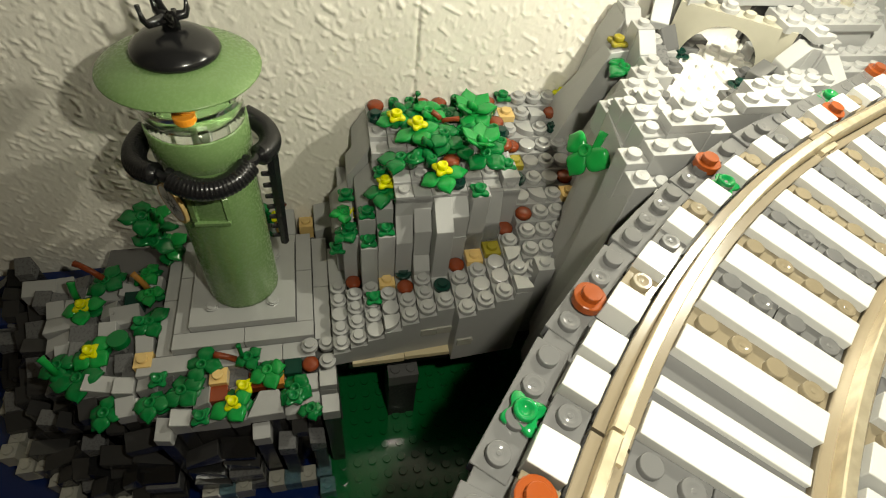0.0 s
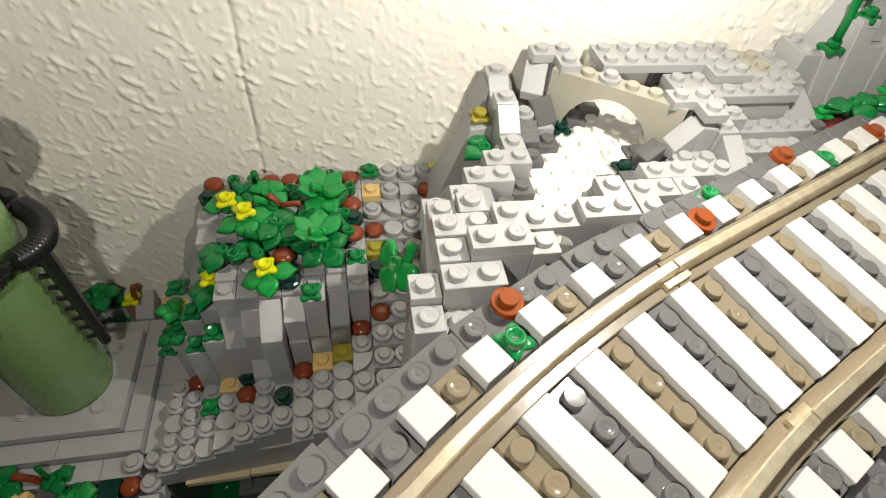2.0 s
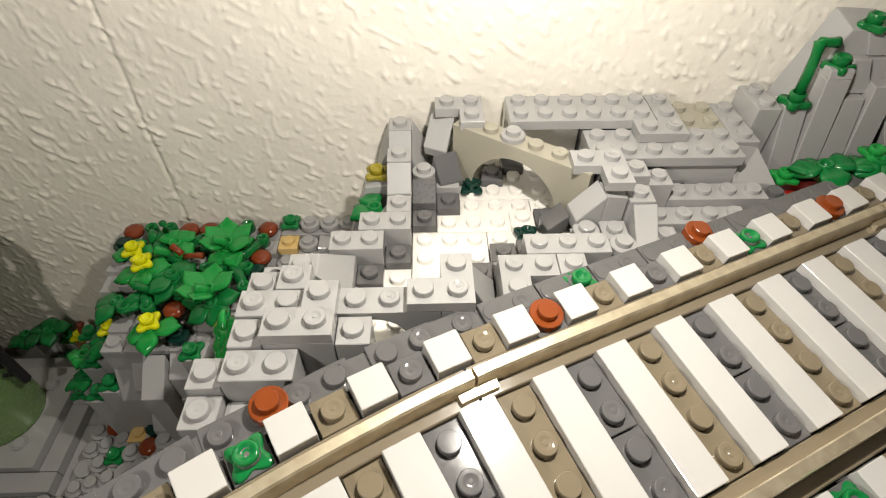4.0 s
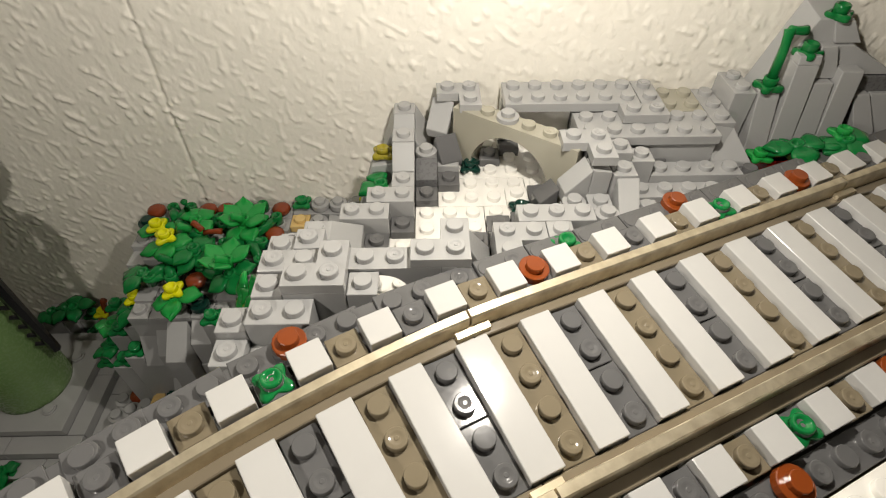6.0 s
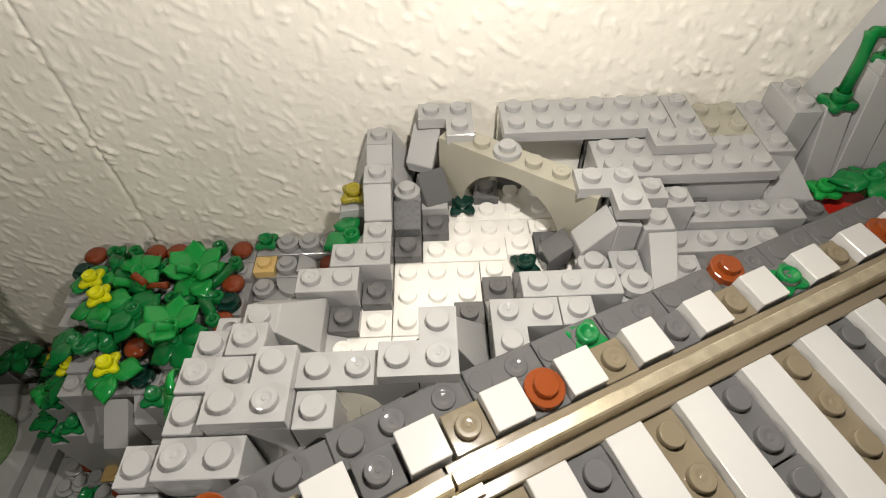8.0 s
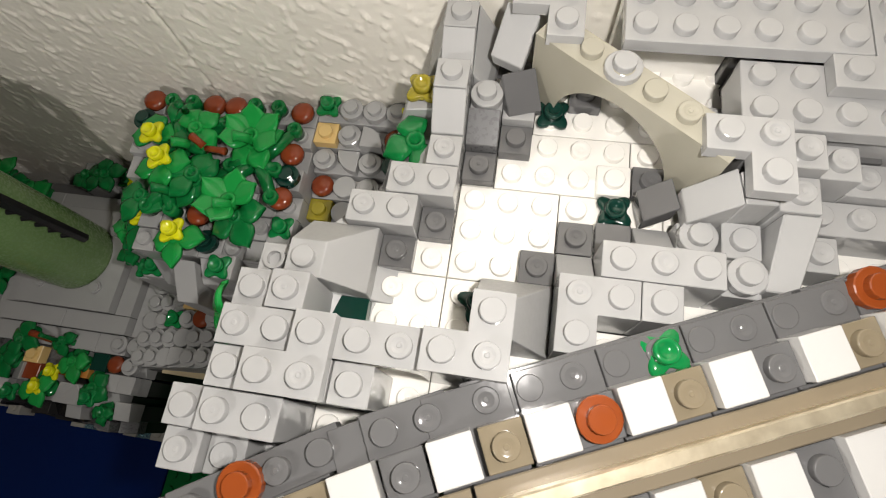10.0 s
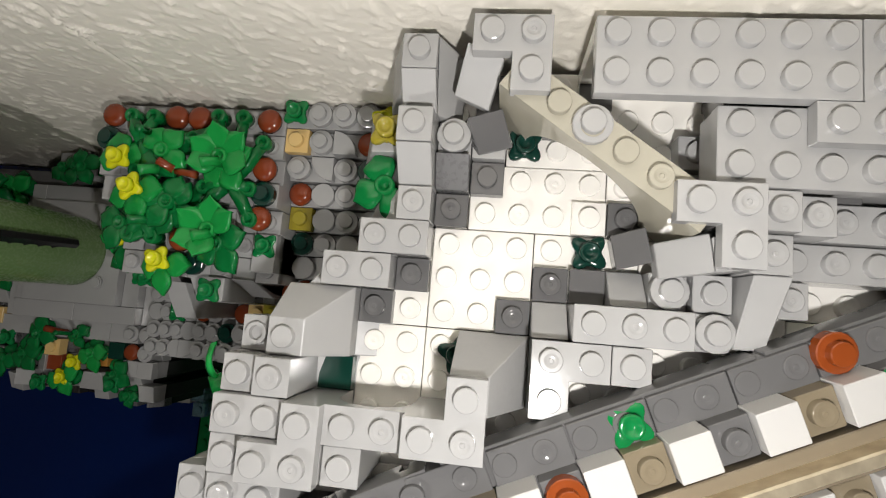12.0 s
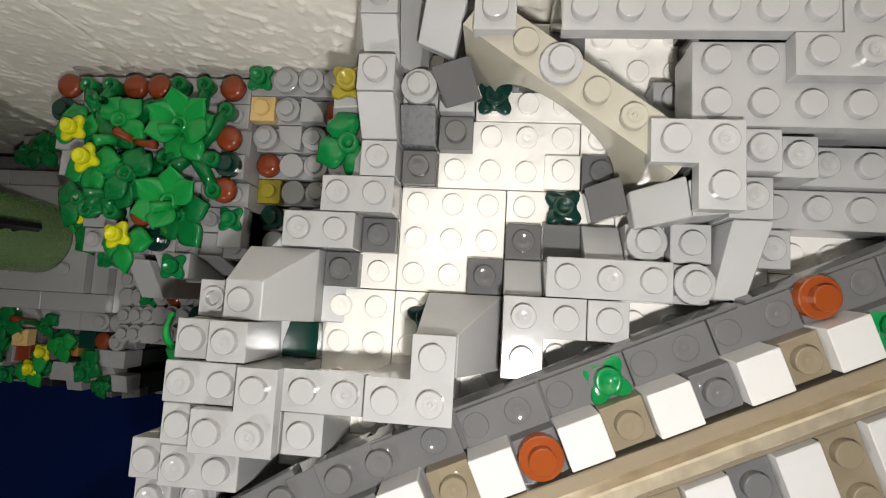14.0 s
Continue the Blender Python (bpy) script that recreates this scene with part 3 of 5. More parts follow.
cb(-2, -1, -1, 0, -0.62, studs=False)
ck("slope_tile", [(-3.45, -1.5, -2.1), (-2.55, -1.9, -2.1), (-2.2, -0.95, -1.1), (-3.05, -0.9, -1.1)], [(-3.52, -1.57, -1.66), (-2.55, -1.96, -1.7), (-2.18, -0.95, -0.64), (-3.15, -0.9, -0.64)])
cb(-1, -2.15, 0, -1.15, -3.05, DARK)
cb(0, -1.3, 1, -0.3, -3.05, DARK, studs=False)
cb(2.72, -3.1, 3.72, -2.1, -2.6)
cb(2.74, -4.1, 3.74, -3.1, -2.9)


def arch():
    """The diagonal arch: a row of studs on top, a round opening below."""
    bm = bmesh.new()
    top, low, half = 0.0, -2.9, 0.48
    outline = [(-3.0, top), (3.0, top), (3.0, low), (2.05, low)]
    outline += [(2.05 * math.cos(a), low + 2.3 * math.sin(a)) for a in [math.pi * i / 24 for i in range(1, 24)]]
    outline += [(-2.05, low), (-3.0, low)]
    front = [bm.verts.new((x * U, -half * U, z * U)) for x, z in outline]
    rear = [bm.verts.new((x * U, half * U, z * U)) for x, z in outline]
    bm.faces.new(front)
    bm.faces.new(rear[::-1])
    for i in range(len(outline)):
        j = (i + 1) % len(outline)
        bm.faces.new((front[j], front[i], rear[i], rear[j]))
    ob = put("arch", finish(bm, "arch", STONE), canyon, V(0.46, -3.06, -0.5) - CAN, -35.4, "warm grey arch brick")
    for i in range(6):
        bm = bmesh.new()
        stud_on(bm, 0, 0, 0, 20, i % 2 == 0)
        put("stud", finish(bm, "stud", STONE), ob, ((i - 2.5) * U, 0, 0))
    cr(0.05, -2.72, -0.30)


arch()
# outer flank towards the hill: large cut rock faces
ck("rock_panel", [(-7.9, -3.1, -8.6), (-5.0, -3.1, -8.6), (-5.0, 0.1, -8.6), (-7.7, 0.1, -8.6)], [(-6.0, -2.95, -2.75), (-5.0, -2.95, -2.6), (-5.0, -1.95, -2.6), (-6.0, -1.95, -2.75)])
ck("rock_panel", [(-6.3, -1.9, -8.6), (-5.0, -1.9, -8.6), (-5.0, 0.1, -8.6), (-6.3, 0.1, -8.6)], [(-5.6, -1.5, -3.2), (-5.0, -1.5, -1.6), (-5.0, 0.1, -1.4), (-5.6, 0.1, -3.0)])
ck("rock_panel", [(-7.4, -6.2, -11), (-5.0, -6.2, -11), (-5.0, -3.0, -11), (-7.0, -3.0, -11)], [(-6.6, -6.0, -3.9), (-5.0, -6.0, -2.7), (-5.0, -4.0, -2.7), (-5.9, -4.0, -4.2)])
ck("rock_panel", [(-8.9, -9.2, -14), (-5.0, -9.2, -14), (-5.0, -6.2, -14), (-7.8, -6.2, -14)], [(-8.9, -9.0, -2.2), (-5.0, -9.0, -3.6), (-5.0, -6.6, -3.6), (-7.2, -6.6, -2.9)])
ck("rock_panel", [(-10.3, -12.0, -16), (-5.0, -12.0, -16), (-5.0, -9.0, -16), (-9.3, -9.0, -16)], [(-9.3, -12.0, -2.2), (-5.0, -12.0, -3.9), (-5.0, -9.0, -3.9), (-9.0, -9.0, -1.9)])
ck("rock_panel", [(-11.0, -14.8, -18), (-6.0, -14.8, -18), (-6.0, -12.0, -18), (-10.4, -12.0, -18)], [(-10.0, -14.0, -2.4), (-6.5, -13.6, -3.9), (-6.5, -12.0, -3.9), (-9.9, -12.0, -1.9)])
cb(-5, -12, 10, 0.1, -3.86, DARK, floor=BASE, studs=False, name="core")

# ---- rock peak beyond the canyon ----
peak = thing("rock_peak", "grey toy rock peak of tall slope bricks with green plants", "toy landscape", V(14, -1.5, -4))
PK = peak.location.copy()


def pk(low, high, **kw):
    ob = block(peak, "rock_spire", low, high, kw.pop("mat", None), **kw)
    ob.location -= PK


def spire(x0, x1, y, z0, tx0, tx1, ty, tz, depth=1.0):
    pk([(x0, y, z0), (x1, y, z0), (x1, y + depth + 1, z0), (x0, y + depth + 1, z0)], [(tx0, ty, tz), (tx1, ty, tz), (tx1, ty + depth, tz), (tx0, ty + depth, tz)])


ob = brick(peak, 10, -2, 11, 0, 0.2, floor=-4)
ob.location -= PK
ob = brick(peak, 10, -7, 20, 0, -3.0, DARK, h=23.4, name="core", studs=False)
ob.location -= PK
for x0, x1, y0, y1, top, m in ((10.0, 11.0, -4.95, -4.11, -2.1, DARK), (11.3, 13.3, -4.7, -3.0, -2.65, RED)):
    ob = brick(peak, x0, y0, x1, y1, top, m, floor=-3.0, studs=m is DARK)
    ob.location -= PK
spire(11.17, 12.17, -2.7, -2.6, 11.05, 12.0, -1.95, 0.28, 0.9)
spire(12.2, 13.2, -2.72, -2.6, 12.2, 13.18, -1.9, 1.4, 0.9)
pk([(12.2, -1.92, 1.41), (13.18, -1.92, 1.41), (13.18, -0.9, 1.41), (12.2, -0.9, 1.41)], [(12.2, -1.82, 1.78), (13.16, -1.82, 1.78), (13.16, -0.9, 1.78), (12.2, -0.9, 1.78)])
spire(13.23, 14.28, -2.66, -2.6, 13.3, 14.2, -1.9, 0.58, 0.9)
pk([(13.35, -1.55, 0.62), (14.5, -1.55, 0.62), (14.5, -0.6, 0.62), (13.35, -0.6, 0.62)], [(13.2, -1.45, 2.0), (13.9, -1.45, 2.0), (13.9, -0.6, 2.0), (13.2, -0.6, 2.0)])
spire(14.32, 15.3, -2.6, -2.6, 14.32, 15.27, -1.9, 1.1, 0.9)
spire(16.35, 17.45, -2.7, -2.6, 15.5, 16.25, -1.75, -0.05, 0.9)
spire(17.2, 18.3, -2.4, -2.6, 16.4, 17.4, -1.6, -0.1, 0.9)
pk([(10.7, -1.3, -3), (14.8, -1.3, -3), (14.8, 0.3, -3), (10.7, 0.3, -3)], [(12.95, -0.85, 2.92), (14.3, -0.85, 2.9), (14.3, 0.2, 3.3), (12.6, 0.2, 3.4)])
pk([(13.95, -1.05, 1.96), (15.1, -1.05, 1.96), (15.0, 0.2, 1.96), (13.95, 0.2, 1.96)], [(13.6, -0.9, 2.86), (14.45, -0.9, 2.86), (14.45, 0.2, 2.9), (13.6, 0.2, 2.9)])
pk([(14.0, -1.35, 0.68), (17.2, -1.35, 0.68), (17.2, 0.2, 0.68), (14.0, 0.2, 0.68)], [(13.97, -1.15, 1.92), (14.8, -1.15, 1.92), (14.8, 0.2, 1.92), (13.97, 0.2, 1.92)])
pk([(14.0, -1.5, -3), (18.6, -1.5, -3), (18.6, 0.3, -3), (14.0, 0.3, -3)], [(14.0, -1.38, 0.64), (17.3, -1.38, 0.64), (17.3, 0.25, 0.64), (14.0, 0.25, 0.64)], mat=DARK)

# ---- hill ----
hill = thing("brick_hill", "grey toy brick hill with a path of round plates", "toy landscape", V(-15, -5, BASE))
HL = hill.location.copy()


def hb(x0, y0, x1, y1, top, mat=None, **kw):
    ob = brick(hill, x0, y0, x1, y1, top, mat, **kw)
    ob.location -= HL
    return ob


def hs(x0, y0, x1, y1, zs, floor, mat=None, **kw):
    ob = slope(hill, x0, y0, x1, y1, zs, floor, mat, **kw)
    ob.location -= HL
    return ob


def hr(x, y, top, mat=None, **kw):
    ob = round_plate(hill, x, y, top, mat, **kw)
    ob.location -= HL
    return ob


hb(-19, -4, -11, 0.2, -8.0, floor=-18, studs=False, name="core")
hb(-18, -7, -11, -4, -8.7, floor=-18, studs=False, name="core")
hb(-21, -6, -18, 0.2, -12.6, floor=-18, studs=False, name="core")
for i in range(8):
    for j in range(4):
        if (i * 5 + j * 3) % 4 != 1:
            hb(-19 + i, -1 - j, -18 + i, -j, -7.62 - 0.02 * ((i + j) % 3), h=0.4)
for i in range(7):
    for j in range(3):
        hb(-18 + i, -5 - j, -17 + i, -4 - j, -8.25 - 0.1 * j - 0.05 * ((i * 3 + j) % 3), h=0.5, studs=(i + j) % 2 == 0)


def column(x, y0, y1, za, zb, floor, w=1.0):
    hs(x - w / 2, y0, x + w / 2, y1, (za, za, zb, zb), floor)


# cliff columns along the front
column(-20.5, -6.5, -5.5, -12.05, -12.0, -17)
column(-19.5, -7.5, -6.5, -12.05, -12.05, -17)
column(-19.5, -6.5, -5.6, -10.7, -10.6, -17)
column(-18.5, -7.55, -6.5, -11.1, -11.1, -17)
column(-18.5, -6.5, -5.2, -9.9, -9.4, -15.5)
column(-17.5, -6.8, -5.8, -9.3, -9.3, -15.5)
column(-17.5, -7.7, -6.8, -11.6, -9.6, -15.5)
column(-16.5, -7.8, -6.6, -10.6, -9.0, -15)
column(-16.5, -8.4, -7.8, -13.4, -12.6, -15)
column(-15.5, -8.75, -7.2, -9.7, -8.5, -14.5)
column(-14.5, -7.9, -6.9, -9.5, -8.7, -14)
column(-14.5, -8.0, -7.2, -11.1, -11.1, -14)
column(-13.5, -7.9, -6.9, -8.0, -8.0, -13.5)
column(-12.5, -7.6, -6.9, -10.5, -8.4, -13)
column(-13.0, -7.5, -7.0, -10.8, -8.9, -13, 2.0)
column(-11.5, -6.6, -5.0, -8.0, -8.0, -12.5)
hs(-20, -5, -18, -3, (-11.4, -9.3, -8.2, -10.6), -17)
hs(-20.4, -3, -18.95, -1.4, (-10.6, -8.4, -8.1, -10.2), -17)
hs(-19.9, -1.4, -18.95, 0.2, (-9.8, -8.3, -8.0, -9.4), -17)
hs(-21.4, -5.2, -20.2, -2.2, (-12.8, -12.2, -11.2, -12.6), -17)
rng = random.Random(7)


def between(x, pts):
    """A broken line through the points, read at x."""
    for (xa, ya), (xb, yb) in zip(pts, pts[1:]):
        if x <= xb:
            return ya + (yb - ya) * (x - xa) / (xb - xa)
    return pts[-1][1]


def path_height(x):
    return between(x, ((-23.0, -17.5), (-21.5, -16.1), (-19.5, -15.2), (-17.5, -14.1), (-14.5, -12.6), (-11.5, -11.0)))


def tile_mesh(mat):
    """A quarter-round tile, one stud wide."""
    key = ("quarter", mat.name)
    if key not in meshes:
        bm = bmesh.new()
        pts = [(-0.48, -0.48), (0.48, -0.48)] + [(-0.48 + 0.96 * math.cos(a), -0.48 + 0.96 * math.sin(a)) for a in [math.pi / 2 * i / 8 for i in range(1, 9)]]
        lo = [bm.verts.new((x * U, y * U, -0.4 * U)) for x, y in pts]
        mid = [bm.verts.new((x * U, y * U, -0.02 * U)) for x, y in pts]
        hi = [bm.verts.new((x * 0.96 * U, y * 0.96 * U, 0)) for x, y in pts]
        for p, q in ((lo, mid), (mid, hi)):
            for i in range(len(pts)):
                j = (i + 1) % len(pts)
                bm.faces.new((p[i], p[j], q[j], q[i]))
        bm.faces.new(hi)
        bm.faces.new(lo[::-1])
        meshes[key] = finish(bm, "quarter_tile", mat)
    return meshes[key]


def path_piece(x, y, z, mat=None):
    pick = rng.random()
    if mat in (TAN, GOLD):
        hb(x - 0.5, y - 0.5, x + 0.5, y + 0.5, z, mat, h=0.4)
    elif mat in (RUST, FOREST):
        hr(x, y, z, mat, studs=mat is FOREST)
    elif pick < 0.58:
        hr(x, y, z)
    elif pick < 0.86:
        hr(x, y, z, GREY, studs=False)
    else:
        put("quarter_tile", tile_mesh(GREY), hill, V(x, y, z) - HL, rng.choice((0, 90, 180, 270)))


marked = {(-17.5, 0): RUST, (-14.5, 0): RUST, (-13.5, 0): TAN, (-12.5, 0): GOLD, (-15.5, 1): FOREST, (-20.5, -2): RUST, (-18.5, -1): TAN, (-17.5, -1): FOREST, (-11.5, -1): RUST}
for i in range(11):
    x = -21.5 + i
    z = path_height(x) - 0.21
    first = -8.9 + 0.06 * i
    rows = 3 if i < 7 else 4
    for j in range(-2 if i < 2 else -1, rows):
        if (x, j) != (-15.5, 0) and (x, j) != (-15.5, -1):
            path_piece(x, first - j, z, marked.get((x, j)))
side = {(0, 1): TAN, (3, 1): RUST, (3, 2): FOREST, (0, 3): RUST, (0, 4): GOLD, (0, 5): FOREST, (3, 5): RUST, (3, 6): TAN, (0, 7): RUST}
for j in range(11):
    y = -0.15 - 1.0 * j
    z = -7.25 - 0.42 * j
    hb(-11, y - 0.5, -6.4, y + 0.5, z - 0.4, floor=-18, studs=False)
    for i in range(4 if j < 9 else 3):
        if (i, j) != (0, 0):
            path_piece(-10.5 + i, y, z, side.get((i, j)))
hb(-22.06, -7.3, -20.9, -3.1, -17.0, floor=-18.4, studs=False)
# cream ledge below the path and the dark pieces under it
hb(-21.0, -11.56, -17.8, -9.0, -17.95, CREAM, h=0.4, studs=False, name="ledge_plate")
hb(-17.8, -11.5, -12.6, -9.0, -17.93, CREAM, h=0.36, studs=False, name="ledge_plate")
# plain black plate for the shade right under the ledge
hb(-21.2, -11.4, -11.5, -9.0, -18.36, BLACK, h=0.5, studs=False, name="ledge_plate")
hb(-18.8, -11.75, -16.8, -9.75, -20.1, DARK, h=1.2)
hb(-18.75, -11.7, -16.85, -9.8, -21.31, DULL_BLACK, floor=BASE, studs=False, name="column")
# plinth coloured black as the shade in the hollow below the overhang
hb(-21, -7, -6.5, 0, -18.2, DULL_BLACK, floor=BASE, studs=False, name="plinth")


def path_wall(first, last, rows):
    """The smooth wall under the path, stepping up under each row of its pieces."""
    bm = bmesh.new()
    line = []
    for i in range(first, last + 1):
        z = path_height(-21.5 + i) - 0.61
        line += [(-22.0 + i, z), (-21.0 + i, z)]
    line += [(line[-1][0], -18.0), (line[0][0], -18.0)]
    sides = []
    for depth in (0.5 - rows, 1.6):
        sides.append([bm.verts.new((x * U, (-8.9 + 0.06 * (x + 21.5) + depth) * U, z * U)) for x, z in line])
    bm.faces.new(sides[0][::-1])
    bm.faces.new(sides[1])
    for i in range(len(line)):
        j = (i + 1) % len(line)
        bm.faces.new((sides[0][i], sides[0][j], sides[1][j], sides[1][i]))
    bmesh.ops.recalc_face_normals(bm, faces=bm.faces)
    put("path_wall", finish(bm, "path_wall", MATTE), hill, V(0, 0, 0) - HL)


path_wall(0, 6, 3)
path_wall(7, 10, 4)
for x, y in ((-16.4, -11.2), (-15.45, -11.15), (-14.4, -12.1)):
    hb(x - 0.48, y, x + 0.48, y + 0.8, -15.55, SURF, h=0.65, studs=False, name="clear_plate")
hb(-10.7, -11.1, -9.7, -10.1, -10.7, GREY, h=6.0)

# ---- lighthouse ----
TX, TY = -27.15, -5.80
tower = thing("lighthouse", "sand green round toy lighthouse with wide roof and black gallery", "lighthouse", V(TX, TY, -16.2))
tower.rotation_euler[1] = radians(1.2)


def turned(name, profile, mat, n=48, label="", smooth=True):
    bm = bmesh.new()
    lathe(bm, [(r * U, (z + 16.2) * U) for r, z in profile], n)
    me = finish(bm, name, mat)
    for f in me.polygons:
        zz = [me.vertices[v].co.z for v in f.vertices]
        f.use_smooth = smooth and len(f.vertices) == 4 and (max(zz) - min(zz) > 0.15 * U or "roof" in name)
    return put(name, me, tower, (0, 0, 0), 0, label)


turned("tower_wall", [(2.04, -16.2), (2.04, -16.0), (2.04, -12.5), (2.04, -9.0), (2.04, -5.6), (2.04, -5.4)], SAND)
turned("lamp_base", [(2.15, -5.4), (2.18, -5.37), (2.18, -3.75), (2.15, -3.72)], SAND)
bm = bmesh.new()
lathe(bm, [(r * U, (z + 16.2) * U) for r, z in ((2.14, -3.68), (2.14, -1.95), (2.03, -1.95), (2.03, -3.68), (2.14, -3.68))], 48, 0, 0, False, False)
bmesh.ops.remove_doubles(bm, verts=bm.verts, dist=0.00001)
put("lantern_glass", finish(bm, "lantern_glass", CLEAR, True), tower, (0, 0, 0), 0, "clear lantern glass").visible_shadow = False
turned("lamp_column", [(0.35, -3.7), (0.35, -2.6), (0.2, -2.5), (0.2, -2.0)], plastic("grey_metal_plastic", (0.5, 0.5, 0.5), 0.1), 20)
CHROME = plastic("silver_plastic", (0.8, 0.8, 0.78), 0.08)
CHROME.node_tree.nodes["Principled BSDF"].inputs["Metallic"].default_value = 1.0
for k in range(4):
    a = radians(20 + 90 * k)
    bm = bmesh.new()
    chamfered(bm, 0.12, 0.4, 1.5)
    put("lamp_bracket", finish(bm, "lamp_bracket", CHROME), tower, (1.0 * math.cos(a) * U, 1.0 * math.sin(a) * U, 14.0 * U), 20 + 90 * k, "silver lamp bracket")
turned("lens_ring", [(1.2, -3.7), (1.25, -3.65), (1.25, -3.52), (1.2, -3.48)], SAND, 32)
turned("roof", [(2.0, -1.97), (2.12, -1.95), (2.4, -1.68), (2.9, -1.43), (3.13, -1.34), (3.17, -1.29), (3.13, -1.24), (2.75, -1.02), (2.25, -0.82), (1.6, -0.66), (0.8, -0.6)], SAND, 64, "wide sand green dish roof")
turned("roof_cap", [(1.4, -0.64), (1.68, -0.62), (1.72, -0.54), (1.62, -0.34), (1.35, -0.1), (0.95, 0.1), (0.5, 0.22), (0.22, 0.26)], BLACK, 48, "glossy black dish cap")


def tube(bm, pts, radii, n=10):
    """A round rod through points, in metres."""
    last = None
    for i, p in enumerate(pts):
        p = Vector(p)
        ahead = Vector(pts[min(i + 1, len(pts) - 1)]) - Vector(pts[max(i - 1, 0)])
        ahead.normalize()
        side = ahead.orthogonal() if abs(ahead.z) > 0.99 else ahead.cross(Vector((0, 0, 1)))
        side.normalize()
        up = side.cross(ahead)
        r = radii[i]
        row = [bm.verts.new(p + (side * math.cos(2 * math.pi * k / n) + up * math.sin(2 * math.pi * k / n)) * r) for k in range(n)]
        if last:
            for k in range(n):
                bm.faces.new((last[k], last[(k + 1) % n], row[(k + 1) % n], row[k]))
        else:
            bm.faces.new(row[::-1])
        last = row
    bm.faces.new(last)


def smooth_mesh(bm, name, mat):
    me = finish(bm, name, mat)
    for f in me.polygons:
        f.use_smooth = True
    return me


# crown of prongs on the cap
bm = bmesh.new()
tube(bm, [(0, 0, 16.4 * U), (0, 0, 16.75 * U), (0, 0, 16.95 * U)], [0.28 * U, 0.24 * U, 0.45 * U])
for k in range(4):
    a = radians(35 + 90 * k)
    c, d = math.cos(a), math.sin(a)
    tube(bm, [(0.1 * c * U, 0.1 * d * U, 16.9 * U), (0.74 * c * U, 0.74 * d * U, 16.85 * U), (0.86 * c * U, 0.86 * d * U, 17.05 * U), (0.9 * c * U, 0.9 * d * U, 17.6 * U)], [0.22 * U, 0.17 * U, 0.12 * U, 0.10 * U], 8)
tube(bm, [(-0.1 * U, 0.35 * U, 16.9 * U), (-0.3 * U, 0.5 * U, 17.5 * U), (-0.4 * U, 0.6 * U, 18.2 * U)], [0.16 * U, 0.11 * U, 0.06 * U], 8)
put("crown", smooth_mesh(bm, "crown", BLACK), tower, (0, 0, 0), 0, "black pronged finial")

# gallery: ribbed hoses bent round the tower
for k in range(4):
    a0 = radians(58 + 90 * k + 7)
    pts, rad = [], []
    for i in range(73):
        f = i / 72
        a = a0 + radians(76) * f
        r = 2.68 + 0.30 * math.sin(math.pi * f)
        z = (16.2 - 5.25 - 0.25 * math.sin(math.pi * f)) * U
        pts.append((r * math.cos(a) * U, r * math.sin(a) * U, z))
        rad.append((0.52, 0.53, 0.47)[i % 3] * U if 1 < i < 71 else 0.34 * U)
    bm = bmesh.new()
    tube(bm, pts, rad, 12)
    put("hose", finish(bm, "hose", BLACK, True), tower, (0, 0, 0), 0, "black ribbed hose")
    am = radians(58 + 90 * k)
    bm = bmesh.new()
    tube(bm, [(2.05 * math.cos(am) * U, 2.05 * math.sin(am) * U, 10.9 * U), (2.7 * math.cos(am) * U, 2.7 * math.sin(am) * U, 10.9 * U)], [0.2 * U, 0.2 * U], 8)
    tube(bm, [(2.62 * math.cos(am - 0.3) * U, 2.62 * math.sin(am - 0.3) * U, 10.95 * U), (2.74 * math.cos(am) * U, 2.74 * math.sin(am) * U, 10.95 * U), (2.62 * math.cos(am + 0.3) * U, 2.62 * math.sin(am + 0.3) * U, 10.95 * U)], [0.22 * U] * 3, 8)
    put("gallery_bracket", finish(bm, "gallery_bracket", BLACK), tower)

# ladder on the side, hung from the gallery
bm = bmesh.new()
tube(bm, [(2.95 * U, -0.1 * U, 11.0 * U), (2.8 * U, 0.2 * U, 3.3 * U)], [0.34 * U, 0.26 * U], 6)
put("ladder_rail", finish(bm, "ladder_rail", BLACK), tower, (0, 0, 0), 0, "black ladder rail")
for i in range(9):
    f = (i + 0.6) / 9.4
    bm = bmesh.new()
    tube(bm, [((2.95 - 0.15 * f) * U, (0.3 * f - 0.1) * U, (11.0 - 7.7 * f) * U), ((2.35 - 0.1 * f) * U, (0.3 * f - 0.35) * U, (11.2 - 7.7 * f) * U)], [0.16 * U, 0.12 * U], 6)
    put("rung", finish(bm, "rung", BLACK), tower)

# window frame and dial on the wall
for dx in (-0.75, 0.75):
    a = radians(-92) + dx / 2.0
    bm = bmesh.new()
    chamfered(bm, 0.3, 0.35, 1.5)
    put("window_jamb", finish(bm, "window_jamb", SAND), tower, (2.05 * math.cos(a) * U, 2.05 * math.sin(a) * U, 9.2 * U), math.degrees(a) + 90)
bm = bmesh.new()
chamfered(bm, 1.7, 0.25, 0.2)
put("window_sill", finish(bm, "window_sill", SAND), tower, (2.1 * math.cos(radians(-92)) * U, 2.1 * math.sin(radians(-92)) * U, 7.75 * U), -2)
dial_a = radians(-141)
dial = put("dial", round_mesh(TAN, False, 0.3, 32, 1.12), tower, (2.35 * math.cos(dial_a) * U, 2.35 * math.sin(dial_a) * U, 8.5 * U), 0, "round tile with a black and gold compass pattern")
